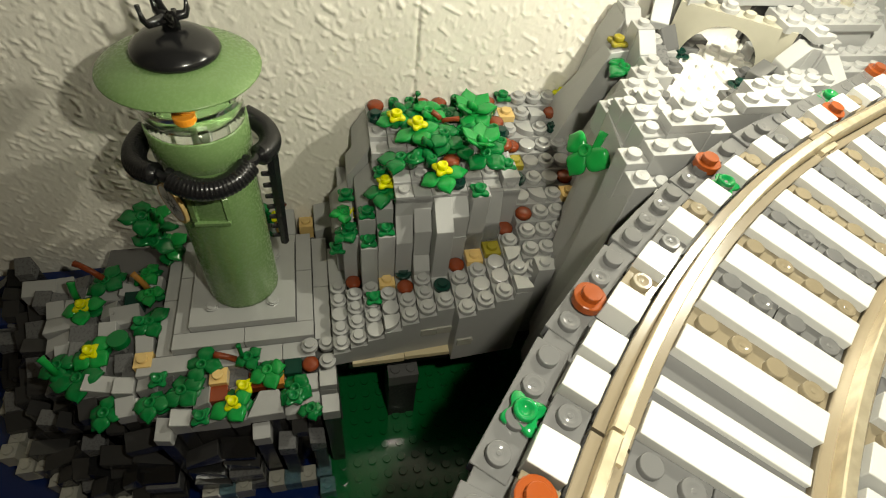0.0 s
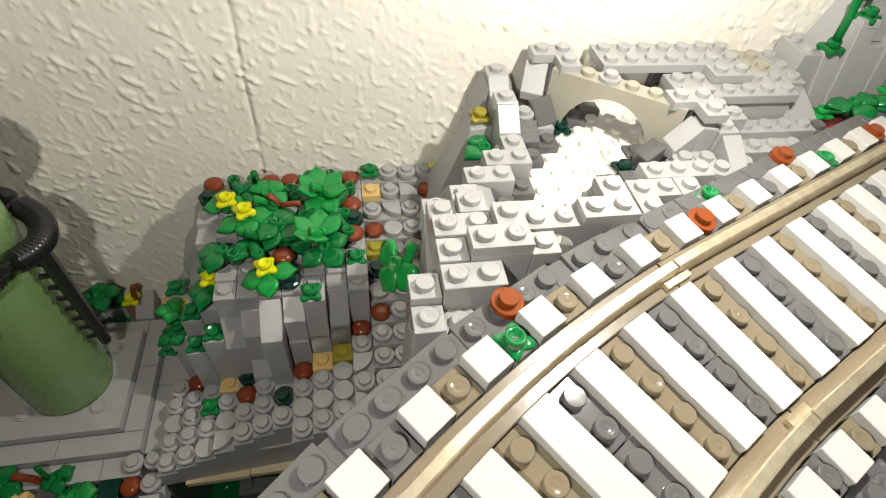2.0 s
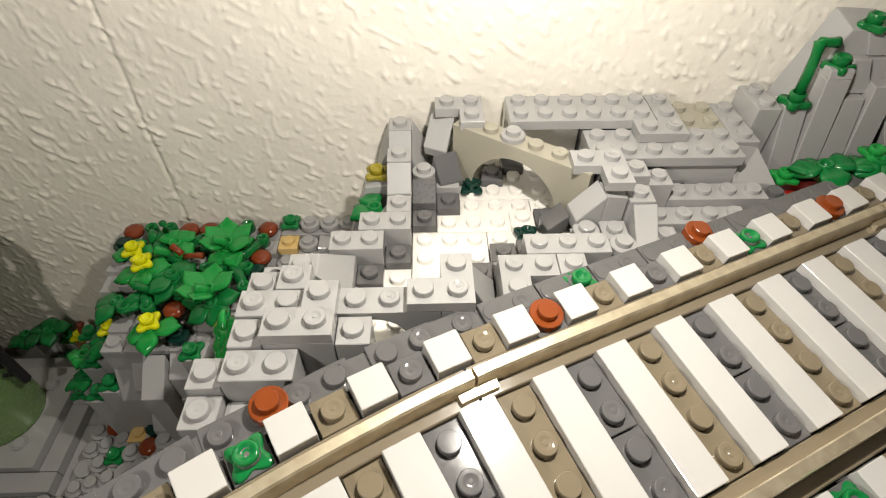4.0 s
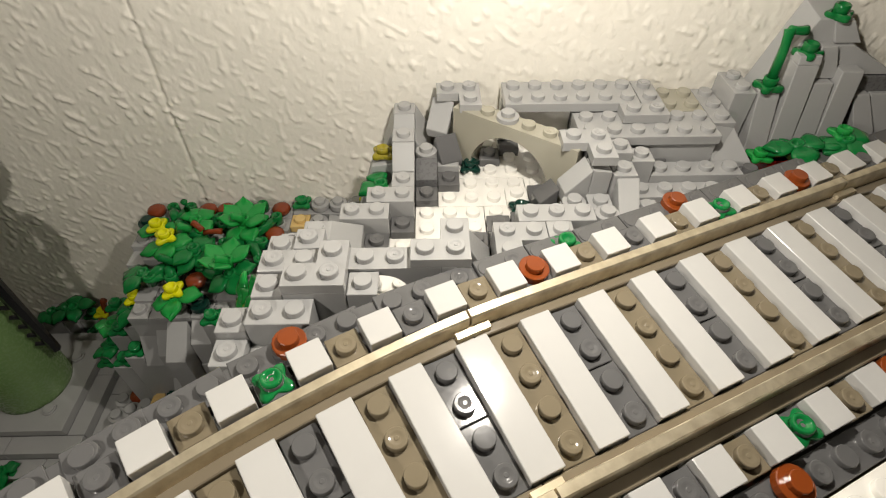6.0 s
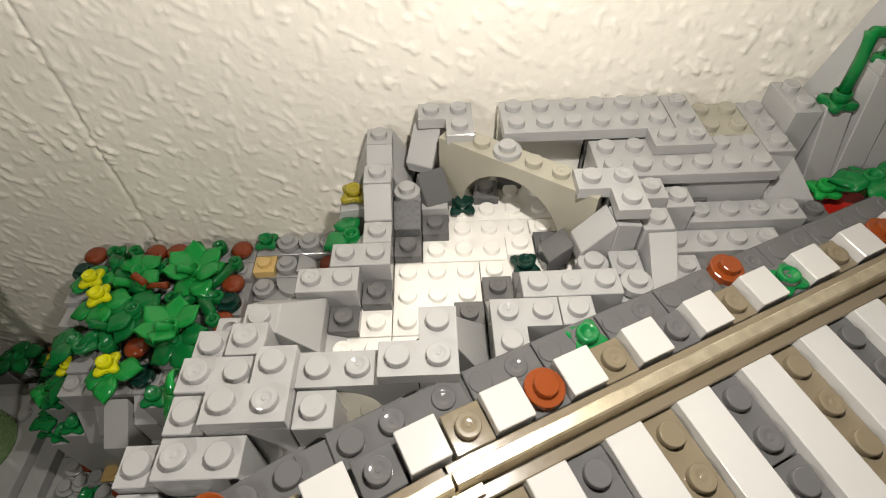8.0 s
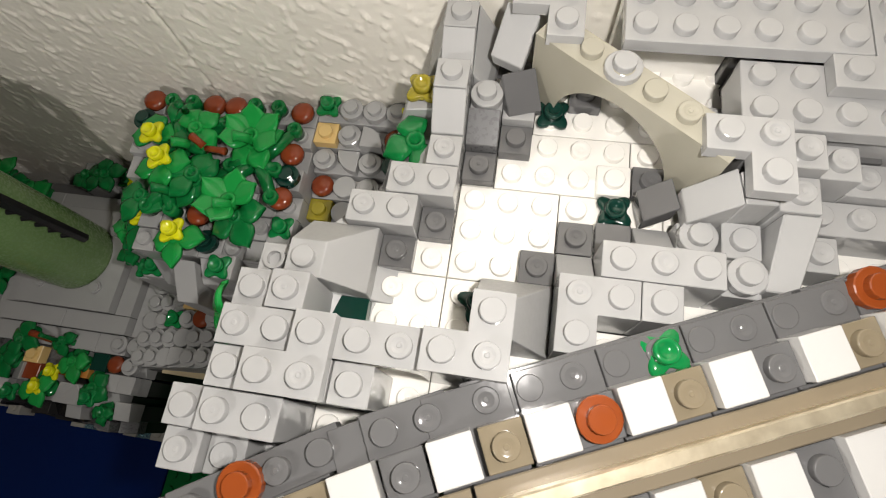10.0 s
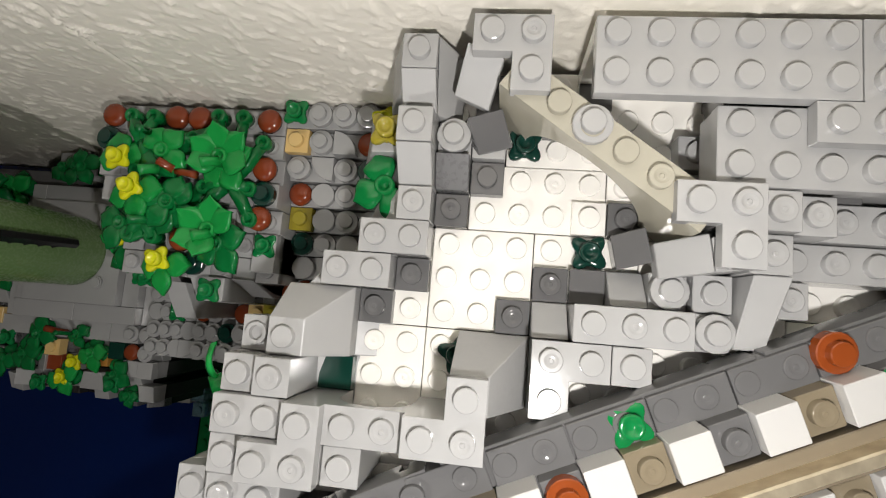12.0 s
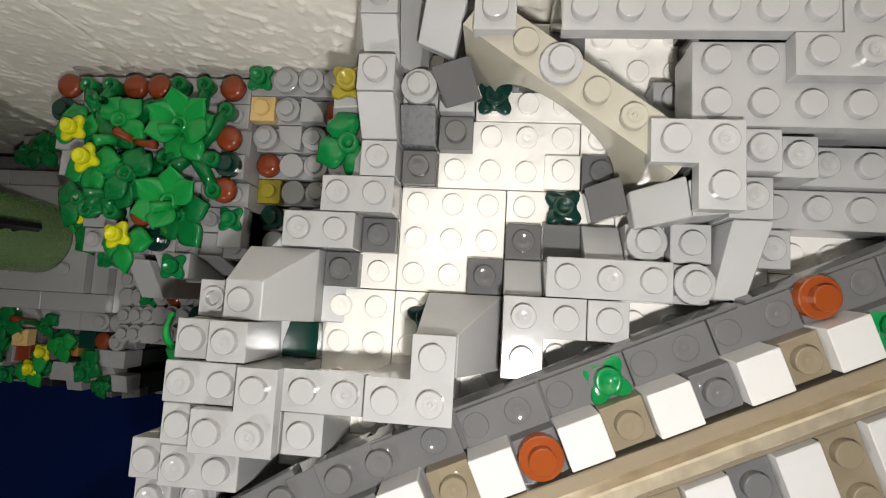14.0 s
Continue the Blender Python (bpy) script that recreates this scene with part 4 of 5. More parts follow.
dial.rotation_euler = (radians(90), 0, dial_a + radians(90))
bm = bmesh.new()
for i in range(12):
    a0 = 2 * math.pi * i / 12
    w, r0, r1 = 0.20, 0.2, 0.86 if i % 3 == 0 else 0.62
    q = [(r0 * math.cos(a0 - w * 2), r0 * math.sin(a0 - w * 2)), (r0 * math.cos(a0 + w * 2), r0 * math.sin(a0 + w * 2)), (r1 * math.cos(a0 + 0.03), r1 * math.sin(a0 + 0.03)), (r1 * math.cos(a0 - 0.03), r1 * math.sin(a0 - 0.03))]
    bm.faces.new([bm.verts.new((x * U, y * U, 0.012 * U)) for x, y in q])
put("dial_print", finish(bm, "dial_print", BLACK), dial)
bm = bmesh.new()
bmesh.ops.create_circle(bm, cap_ends=True, segments=40, radius=0.95 * U)
put("dial_face", finish(bm, "dial_face", WHITE), dial, (0, 0, 0.006 * U), 0, "white dial face")
put("lantern_stud", round_mesh(AMBER, False, 0.35, 20, 0.45), tower, (0.1 * U, -2.0 * U, 13.95 * U), 0, "orange lamp piece")

# ---- island with the lighthouse platform ----
island = thing("rock_island", "grey toy island with dark slope rocks at the waterline", "toy landscape", V(-30, -7, BASE))
IS = island.location.copy()


def ib(x0, y0, x1, y1, top, mat=None, **kw):
    ob = brick(island, x0, y0, x1, y1, top, mat, **kw)
    ob.location -= IS
    return ob


def isl(x0, y0, x1, y1, zs, floor, mat=None, **kw):
    ob = slope(island, x0, y0, x1, y1, zs, floor, mat, **kw)
    ob.location -= IS
    return ob


ib(-36.5, -11.5, -21.95, -0.6, -18.3, DARK, floor=BASE, studs=False, name="core")
ib(-30.15, -8.85, -24.1, -2.8, -16.2, h=0.6, studs=False, name="platform_tile")
for a, b, c, d in ((-31.1, -9.9, -27.1, -8.85), (-27.1, -9.9, -23.1, -8.85), (-31.1, -8.85, -30.15, -4.8), (-31.1, -4.8, -30.15, -1.8), (-24.1, -8.85, -23.1, -5.0), (-24.1, -5.0, -23.1, -1.8), (-30.15, -2.8, -24.1, -1.8)):
    ib(a, b, c, d, -16.75, h=0.8, studs=False, name="platform_tile")
for a, b, c, d in ((-29, -11.0, -25, -9.9), (-25, -11.0, -23.1, -9.9), (-33, -11.0, -29, -9.9), (-23.1, -9.9, -22.1, -6.0), (-23.1, -6.0, -22.1, -1.8), (-32.1, -9.9, -31.1, -6.0), (-32.1, -6.0, -31.1, -1.8)):
    ib(a, b, c, d, -17.35, h=0.9, studs=False, name="platform_tile")
for dx, dy in ((-1.75, -1.75), (1.75, -1.75), (1.75, 1.75), (-1.75, 1.75)):
    ob = round_plate(island, TX + dx, TY + dy, -16.0, GREY, studs=False, h=0.2, name="stud", r=0.3)
    ob.location -= IS
srng = random.Random(21)


DRY_END = ((-46.0, 3.0), (-41.0, -2.5), (-40.0, -4.7), (-38.7, -7.8), (-37.0, -10.2), (-36.0, -10.6), (-33.6, -13.0), (-31.5, -14.3), (-27.0, -14.2), (-21.0, -14.6))
WET_END = ((-46.0, -0.5), (-44.5, -2.5), (-43.4, -6.8), (-42.4, -9.4), (-41.2, -11.0), (-39.4, -13.0), (-38.5, -13.8), (-36.4, -14.0), (-35.3, -14.4), (-21.0, -14.4))
SLATE = plastic("blackish_grey_plastic", (0.035, 0.034, 0.034), 0.2)
taken = set()


def rock(x, y, wide, deep, top, mat, tilt=0.4, way=0, turn=0.0):
    """A slope rock; way says which side it falls to: 0 front, 1 right, 2 back, 3 left."""
    low = ((0, 1), (1, 2), (2, 3), (3, 0))[way]
    for foot, g, m in ((top - 1.3, 0.0, mat), (BASE, 0.05, SLATE)):
        high = [top - (tilt if c in low else 0.0) for c in range(4)] if m is mat else [top - 1.3] * 4
        ob = isl(x - wide / 2 + g, y - deep / 2 + g, x + wide / 2 - g, y + deep / 2 - g, high, foot, m)
        ob.rotation_euler[2] = radians(turn)
        if mat is SLATE or mat is BLACK:
            break
    for i in range(math.floor(x - wide / 2 + 0.3), math.ceil(x + wide / 2 - 0.3)):
        for j in range(math.floor(y - deep / 2 + 0.3), math.ceil(y + deep / 2 - 0.3)):
            taken.add((i, j))


# the larger rocks round the platform
for x, y, wide, deep, top, mat, tilt, way, turn in (
        (-38.0, -7.6, 1.5, 1, -17.9, GREY, 0.6, 3, 8), (-36.5, -7.6, 1.6, 1.2, -17.55, DARK, 0.5, 0, -4), (-35.1, -7.6, 1, 1, -17.3, GREY, 0.35, 0, 0),
        (-32.9, -8.8, 1, 1, -17.3, GREY, 0.5, 0, 0), (-33.9, -9.8, 1, 1, -17.5, DARK, 0.4, 0, 0), (-35.0, -10.9, 1.5, 1, -17.5, GREY, 0.5, 1, -6),
        (-33.6, -11.3, 1, 1, -17.4, GREY, 0.3, 1, 0), (-32.5, -11.2, 1, 1, -17.5, GREY, 0.3, 3, 0), (-33.4, -12.5, 1, 1, -17.55, GREY, 0.45, 0, 4),
        (-29.4, -12.6, 1, 1, -17.3, GREY, 0.6, 3, 0), (-30.4, -13.6, 1, 1, -17.45, GREY, 0.35, 1, 0), (-31.3, -14.0, 0.9, 1.1, -17.7, GREY, 0.6, 0, -10),
        (-26.4, -14.3, 1, 1, -19.0, GREY, 0.3, 0, 0), (-25.1, -14.75, 1, 1, -20.0, DARK, 0.3, 0, -4), (-23.4, -14.7, 0.9, 1, -20.0, DARK, 0.5, 1, 5),
        (-22.4, -13.9, 1, 1, -17.6, GREY, 0.25, 0, 0), (-35.3, -6.1, 1, 1, -17.3, GREY, 0.5, 3, 0), (-34.3, -6.6, 1.7, 1, -17.2, GREY, 0.55, 0, 6),
        (-33.0, -4.3, 1, 1, -17.2, GREY, 0.4, 1, 0), (-34.0, -5.5, 1.1, 1.1, -17.4, FOREST, 0.3, 0, 0), (-23.5, -12.5, 1, 1, -17.5, GREY, 0.1, 0, 0),
        (-35.6, -12.0, 1, 1, -18.2, SLATE, 0.5, 0, 8), (-24.3, -14.2, 0.9, 0.9, -19.0, SLATE, 0.6, 0, 0)):
    rock(x, y, wide, deep, top, mat, tilt, way, turn)
ob = ck("corner_slope", [(-27.0, -14.0, -18.8), (-25.0, -14.0, -18.8), (-25.0, -12.8, -18.8), (-27.0, -12.8, -18.8)], [(-27.0, -14.0, -18.0), (-25.0, -14.0, -17.9), (-25.2, -12.85, -17.3), (-26.2, -12.85, -17.2)])
ob.parent, ob.location = island, ob.location + CAN - IS
taken.update((i, j) for i in (-27, -26) for j in (-14, -13))
ib(-26.95, -13.95, -25.05, -12.85, -18.81, SLATE, floor=BASE, studs=False)
# small ones between them, and steps of dark ones down to the water
for i in range(-46, -22):
    for j in range(-17, -1):
        x, y = i + 0.5, j + 0.5
        inner, outer = between(x, DRY_END), between(x, WET_END)
        if (i, j) in taken or (-33 <= i < -22 and j >= -11) or y < outer - 0.6 or (x > -41.5 and y > -3.0):
            continue
        wide = 1
        if srng.random() < 0.3 and i < -23 and (i + 1, j) not in taken and not (i + 1 >= -33 and j >= -11):
            wide = 2
            taken.add((i + 1, j))
        if y > inner:
            mat = GREY if srng.random() < 0.7 else DARK
            rock(x + (wide - 1) / 2, y, wide, 1, -17.75 + srng.uniform(-0.2, 0.15), mat, srng.uniform(0.25, 0.7), srng.choice((0, 0, 1, 3)), srng.uniform(-6, 6))
            continue
        top = -18.4 - 5.6 * min(1.0, (inner - y) / max(0.5, inner - outer + 0.6)) + srng.uniform(-0.5, 0.5)
        out = 0.0
        while top > BASE + 0.5:
            mat = srng.choice((SLATE, SLATE, SLATE, BLACK, DARK))
            rock(x + (wide - 1) / 2 - (0.7 * out if x < -38 else 0.0), y - out, wide, 1, top, mat, srng.uniform(0.4, 1.0), srng.choice((0, 0, 1, 3)), srng.uniform(-8, 8))
            if y > outer + 0.9 and x > -38:
                break
            top -= srng.uniform(1.0, 1.9)
            out += srng.uniform(0.1, 0.3)
# clear pieces of surf along the waterline
for x, y in ((-44.0, -1.0), (-45.6, -2.5), (-43.8, -6.9), (-43.7, -7.9), (-42.8, -8.9), (-42.6, -10.0), (-42.9, -11.0), (-41.4, -10.9), (-41.6, -12.1), (-40.5, -12.1), (-39.5, -13.2), (-38.7, -14.2), (-36.7, -14.8), (-35.5, -15.2), (-30.4, -15.3), (-28.4, -15.3), (-26.4, -15.3), (-24.4, -15.3)):
    ib(x - 0.5, y - 0.5, x + 0.5, y + 0.5, -25.0, SURF, floor=BASE, name="surf_plate", n=14)
for x, y in ((-43.8, -2.0), (-29.4, -15.3), (-25.4, -15.3), (-23.4, -15.1), (-23.2, -16.2)):
    ib(x - 0.5, y - 0.5, x + 0.5, y + 0.5, -25.1, AQUA, floor=BASE, name="surf_plate", n=14)
# low pieces behind the platform, along the wall
isl(-29, -1.5, -27.5, 0.1, (-16.3, -16.0, -15.8, -16.1), BASE)
isl(-27.5, -1.5, -26.6, 0.1, (-15.9, -15.8, -15.6, -15.6), BASE)
ib(-26.6, -1.3, -25.4, -0.2, -16.15, GREY, floor=BASE, studs=False)
ib(-25.4, -1.2, -25.2, -0.2, -16.0, plastic("brown_plastic", (0.28, 0.16, 0.05), 0.2), floor=BASE, studs=False)
ib(-23.9, -0.9, -22.9, 0.1, -17.1, TAN, h=3.0)
isl(-25.2, -1.4, -24.1, 0.1, (-17.2, -17.2, -16.2, -16.2), BASE)
isl(-22.8, -1.6, -21.6, 0.1, (-16.9, -16.4, -15.6, -15.9), BASE)
isl(-21.6, -3.0, -20.6, 0.1, (-15.6, -14.6, -13.6, -15.0), BASE)
for x, y, z, m in ((-32.7, -10.0, -17.25, TAN), (-28.5, -11.6, -17.2, TAN), (-28.5, -12.5, -17.5, RUST), (-26.4, -12.0, -17.5, RUST), (-25.4, -12.0, -17.4, plastic("ochre_plastic", (0.45, 0.2, 0.04), 0.2)), (-24.4, -11.5, -17.3, FOREST), (-22.45, -12.5, -17.35, GREY)):
    ib(x - 0.5, y - 0.5, x + 0.5, y + 0.5, z, m, h=0.6, n=14, studs=m is TAN)
for x, y, z, m in ((-23.4, -11.5, -17.2, RUST), (-22.4, -11.5, -17.1, GREY), (-22.4, -10.4, -17.0, GREY), (-23.4, -10.4, -17.0, GREY)):
    ob = round_plate(island, x, y, z, m)
    ob.location -= IS

# ---- plants ----


def flower_mesh(mat):
    key = ("flower", mat.name)
    if key not in meshes:
        bm = bmesh.new()
        lathe(bm, [(0.38 * U, -0.4 * U), (0.38 * U, -0.3 * U)], 16)
        lathe(bm, [(0.30 * U, -0.22 * U), (0.30 * U, 0.02 * U), (0.26 * U, 0.05 * U), (0.19 * U, 0.03 * U), (0.14 * U, -0.06 * U), (0.05 * U, -0.07 * U)], 16)
        edges = []
        for q, z in ((0.93, -0.40), (1.0, -0.36), (1.0, -0.24), (0.92, -0.19), (0.45, -0.22)):
            row = []
            for k in range(32):
                a = 2 * math.pi * k / 32
                r = q * (0.48 + 0.13 * math.cos(4 * (a - math.pi / 4)))
                row.append(bm.verts.new((r * math.cos(a) * U, r * math.sin(a) * U, z * U)))
            edges.append(row)
        for p, q in zip(edges, edges[1:]):
            for k in range(32):
                bm.faces.new((p[k], p[(k + 1) % 32], q[(k + 1) % 32], q[k]))
        bm.faces.new(edges[0][::-1])
        meshes[key] = smooth_mesh(bm, "flower", mat)
    return meshes[key]


def flower(x, y, z, mat=LEAF, turn=0.0, label=None):
    words = {LEAF.name: "bright green four-petalled toy flower plate", GREEN.name: "green four-petalled toy flower plate", LIME.name: "yellow four-petalled toy flower piece", GOLD.name: "olive yellow toy flower piece", FOREST.name: "smoky green clear toy flower plate"}
    ob = put("toy_flower", flower_mesh(mat), None, V(x, y, z), turn)
    if mat is LIME:
        ob.scale = (0.98, 0.98, 1.0)
    return tagged(ob, label or words[mat.name], "flower", "flower pieces")


def leaf_mesh(mat, lobes, reach, seed, droop=0.35, spread=360):
    """A moulded plant: broad rounded lobes fanned round a hollow stud, lifted at the root and drooping at the tip."""
    key = ("leaf", mat.name, lobes, reach, seed, droop, spread)
    if key in meshes:
        return meshes[key]
    r = random.Random(seed)
    bm = bmesh.new()
    lathe(bm, [(0.3 * U, -0.35 * U), (0.3 * U, 0.18 * U), (0.24 * U, 0.2 * U), (0.15 * U, 0.14 * U), (0.14 * U, 0.0)], 14)
    for k in range(lobes):
        a = radians(spread) * (k - (lobes - 1) / 2 + r.uniform(-0.1, 0.1)) / (lobes if spread == 360 else lobes - 1)
        long, wide, lift = reach * r.uniform(0.9, 1.12), reach * r.uniform(0.40, 0.45), r.uniform(0.06, 0.16)
        ca, sa = math.cos(a), math.sin(a)
        tops, lows = [], []
        for i in range(10):
            f = i / 9
            w = wide * (0.4 + 0.6 * math.sin(math.pi / 2 * min(1.0, f / 0.55))) if f < 0.55 else wide * max(0.06, 1 - ((f - 0.55) / 0.45) ** 1.8)
            d = 0.1 + f * (long - 0.1)
            row_t, row_l = [], []
            for j in range(7):
                g = (j - 3) / 3
                z = lift * math.sin(math.pi * f) - droop * f * f + 0.09 * (1 - g * g) - 0.06 * math.exp(-(g * 4) ** 2)
                px, py = d - 0.10 * abs(g) * (f - 0.4), g * w
                row_t.append(bm.verts.new(((px * ca - py * sa) * U, (px * sa + py * ca) * U, z * U)))
                row_l.append(bm.verts.new(((px * ca - py * sa) * U, (px * sa + py * ca) * U, (z - 0.12 - 0.05 * (1 - g * g)) * U)))
            tops.append(row_t)
            lows.append(row_l)
        for i in range(9):
            for j in range(6):
                bm.faces.new((tops[i][j], tops[i][j + 1], tops[i + 1][j + 1], tops[i + 1][j]))
                bm.faces.new((lows[i][j + 1], lows[i][j], lows[i + 1][j], lows[i + 1][j + 1]))
            for j in (0, 6):
                bm.faces.new((tops[i][j], tops[i + 1][j], lows[i + 1][j], lows[i][j]))
        for e in (0, 9):
            for j in range(6):
                bm.faces.new((tops[e][j], lows[e][j], lows[e][j + 1], tops[e][j + 1]))
    meshes[key] = smooth_mesh(bm, "leaf_plant", mat)
    return meshes[key]


def leaf(x, y, z, mat=LEAF, lobes=5, reach=1.15, turn=0.0, tilt=(0, 0), seed=1, droop=0.35, spread=360):
    ob = put("leaf_plant", leaf_mesh(mat, lobes, reach, seed, droop, spread), None, V(x, y, z), turn)
    ob.rotation_euler[0], ob.rotation_euler[1] = radians(tilt[0]), radians(tilt[1])
    return tagged(ob, "bright green lobed toy plant leaves" if mat is LEAF else "dark green lobed toy plant leaves", "plant", "leaf pieces")


def stem(x, y, z, dx, dy, dz, mat=LEAF2, r=0.16, label="dark green bent toy plant stem", category="plant", name="toy_plant"):
    bm = bmesh.new()
    pts = [(0, 0, 0), (dx * 0.35 * U, dy * 0.35 * U, dz * 0.55 * U), (dx * 0.75 * U, dy * 0.75 * U, dz * 0.9 * U), (dx * U, dy * U, dz * U)]
    tube(bm, pts, [r * U, r * 0.9 * U, r * 0.95 * U, r * 1.1 * U], 10)
    tagged(put(name, smooth_mesh(bm, name, mat), None, V(x, y, z)), label, category)


# on the hill's top
for x, y in ((-18.4, -0.5), (-15.6, -0.5), (-14.6, -0.5), (-11.6, -0.5), (-11.55, -2.5), (-11.55, -4.5)):
    hr(x, y, -7.2 if y > -5 else -7.9, RUST, studs=False)
for x, y, z in ((-18.5, -1.5, -7.25), (-11.5, -3.5, -7.25), (-14.6, -6.4, -8.1)):
    hr(x, y, z, FOREST)
for x, y, z, turn in ((-17.45, -2.45, -6.4, 10), (-16.45, -3.69, -6.0, 25), (-15.5, -6.4, -6.9, 15), (-18.35, -5.35, -8.65, 5), (-20.5, -4.4, -12.0, 0), (-6.75, -0.4, -6.7, 20)):
    flower(x, y, z, LIME, turn)
for x, y, z in ((-10.5, -0.1, -7.0), (-11.5, -5.5, -7.75), (-13.6, -7.45, -7.65), (-17.55, -6.3, -8.9), (-18.5, -7.05, -10.7), (-19.5, -7.0, -11.65), (-19.5, -6.1, -10.2), (-20.5, -5.95, -11.65), (-20.55, -4.3, -10.5), (-19.4, -8.8, -14.85), (-18.5, -4.6, -8.6), (-21.3, -6.2, -13.0)):
    flower(x, y, z, GREEN, 0)
def branch(x, y, z, ends, mat=LEAF2):
    """A flat branched stem with a hollow cup at the end of each arm; ends are in studs from its root."""
    bm = bmesh.new()
    lathe(bm, [(0.3 * U, -0.4 * U), (0.3 * U, 0.1 * U), (0.24 * U, 0.12 * U), (0.14 * U, 0.02 * U)], 14)
    for dx, dy in ends:
        tube(bm, [(0, 0, 0), (dx * 0.55 * U, dy * 0.45 * U, 0.06 * U), (dx * U, dy * U, -0.05 * U)], [0.27 * U, 0.29 * U, 0.22 * U], 8)
        lathe(bm, [(0.31 * U, -0.4 * U), (0.31 * U, 0.14 * U), (0.26 * U, 0.19 * U), (0.15 * U, 0.17 * U), (0.14 * U, -0.02 * U)], 14, dx * U, dy * U)
    tagged(put("toy_plant", smooth_mesh(bm, "toy_plant", mat), None, V(x, y, z)), "dark green branched toy plant stem with hollow cups", "plant")


# three-lobed leaf plates on the crest and the slope
for x, y, z, m, reach, turn, tilt, sd in ((-17.5, -2.4, -7.05, LEAF, 1.2, 110, (4, 0), 1),
        (-16.5, -3.75, -6.65, LEAF, 1.25, -82, (10, 0), 2),
        (-15.55, -2.1, -6.7, LEAF, 1.2, 50, (4, 0), 3),
        (-15.7, -2.2, -6.95, LEAF2, 1.2, 215, (6, 0), 4),
        (-13.0, -2.3, -6.5, LEAF, 1.25, 95, (4, 0), 5),
        (-12.95, -2.5, -6.75, LEAF, 1.2, -50, (8, 0), 6),
        (-15.05, -4.15, -6.7, LEAF2, 1.25, 160, (4, 0), 7),
        (-14.95, -4.3, -6.9, LEAF2, 1.2, -30, (8, 0), 8),
        (-13.1, -5.2, -6.5, LEAF, 1.25, 150, (8, 0), 9),
        (-12.95, -5.6, -7.05, LEAF2, 1.3, -62, (14, 0), 10),
        (-15.45, -6.55, -7.52, LEAF, 1.25, -86, (14, 0), 11),
        (-17.5, -5.0, -7.5, LEAF2, 1.3, -110, (12, 0), 12),
        (-16.9, -2.9, -7.2, LEAF2, 1.2, 10, (4, 0), 13),
        (-14.1, -4.5, -7.3, LEAF2, 1.2, 200, (4, 0), 14),
        (-14.3, -1.9, -7.2, LEAF2, 1.2, 70, (4, 0), 15),
        (-18.45, -5.6, -9.35, LEAF2, 1.25, -105, (16, 0), 16),
        (-20.7, -6.1, -12.1, LEAF2, 0.9, 215, (14, 0), 17),
        (-20.7, -5.2, -11.35, LEAF, 0.9, 185, (8, -6), 18)):
    leaf(x, y, z, m, 5 if sd in (5, 9) else 3, reach, turn, tilt, sd, -0.45 if sd in (5, 9) else 0.12, 230 if sd in (5, 9) else 168)
branch(-12.8, -3.2, -7.1, ((-0.8, 2.7), (0.25, 2.7), (1.2, 1.7), (-1.05, -0.2), (-1.05, -1.2), (1.0, -1.4), (0.85, -0.2)))
branch(-16.75, -1.7, -7.1, ((-0.6, 1.1), (0.35, 1.1), (2.2, 0.25), (0.5, -0.8)))
branch(-16.3, -4.75, -7.3, ((-0.65, -0.7), (0.4, -0.75), (0.2, 1.0)))
stem(-16.2, -1.4, -7.0, 0.1, -0.1, 1.1, LEAF2)
stem(-15.85, -4.9, -6.9, -0.5, -0.1, 0.5, LEAF2, 0.2)
stem(-15.0, -2.85, -6.7, -0.45, 0.25, 0.3, RUST, 0.17, "reddish brown toy twig", "twig", "twig")
stem(-14.9, -2.9, -6.8, 0.95, -0.15, 0.2, RUST, 0.15, "reddish brown toy twig", "twig", "twig")
for x, y, z in ((-12.95, -2.55, -6.3), (-13.0, -5.35, -6.45), (-15.6, -2.9, -6.6)):
    stem(x, y, z, -0.45, -0.15, 0.4, LEAF, 0.21, "bright green curled toy plant tip")
hr(-14.8, -5.5, -7.35, RUST, studs=False)

for x, y, z in ((-13.5, -7.75, -10.9), (-12.48, -7.7, -10.7)):
    hb(x - 0.49, y - 0.22, x + 0.49, y + 0.22, z, CLEAR, h=1.4, studs=False, name="clear_brick")

# on the canyon
flower(-5.5, -2.35, -2.15, GOLD)
flower(-1.45, -2.4, -2.93, FOREST)
flower(0.55, -5.5, -2.93, FOREST, 5)
flower(-3.0, -8.7, -2.95, FOREST, 30)
leaf(-5.55, -3.9, -3.05, LEAF2, 3, 1.2, 215, (0, 0), 31, 0.12, 190)
leaf(-10.1, -10.2, -3.1, LEAF, 3, 1.3, 205, (0, 60), 32, 0.2, 170)
stem(-9.85, -10.4, -3.5, 0.35, 0.3, 1.3, LEAF, 0.2, "bright green bent toy plant stem")
# on the track
for k, d in ((4, 3.55), (-4, 3.55), (2, -3.55)):
    p, turn = on_track(TIE + 2 * k + 1.5, d, 0.12)
    tagged(put("toy_flower", flower_mesh(GREEN), None, p, turn), "green four-petalled toy flower plate", "flower", "flower pieces")
for s, d in ((4.33, 4.5), (-16.7, 4.5), (-7.3, -4.3)):
    p, turn = on_track(s, d, -0.2 if d > 0 else 0.05)
    tagged(put("toy_flower", flower_mesh(GREEN), None, p, turn), "green four-petalled toy flower plate", "flower", "flower pieces")
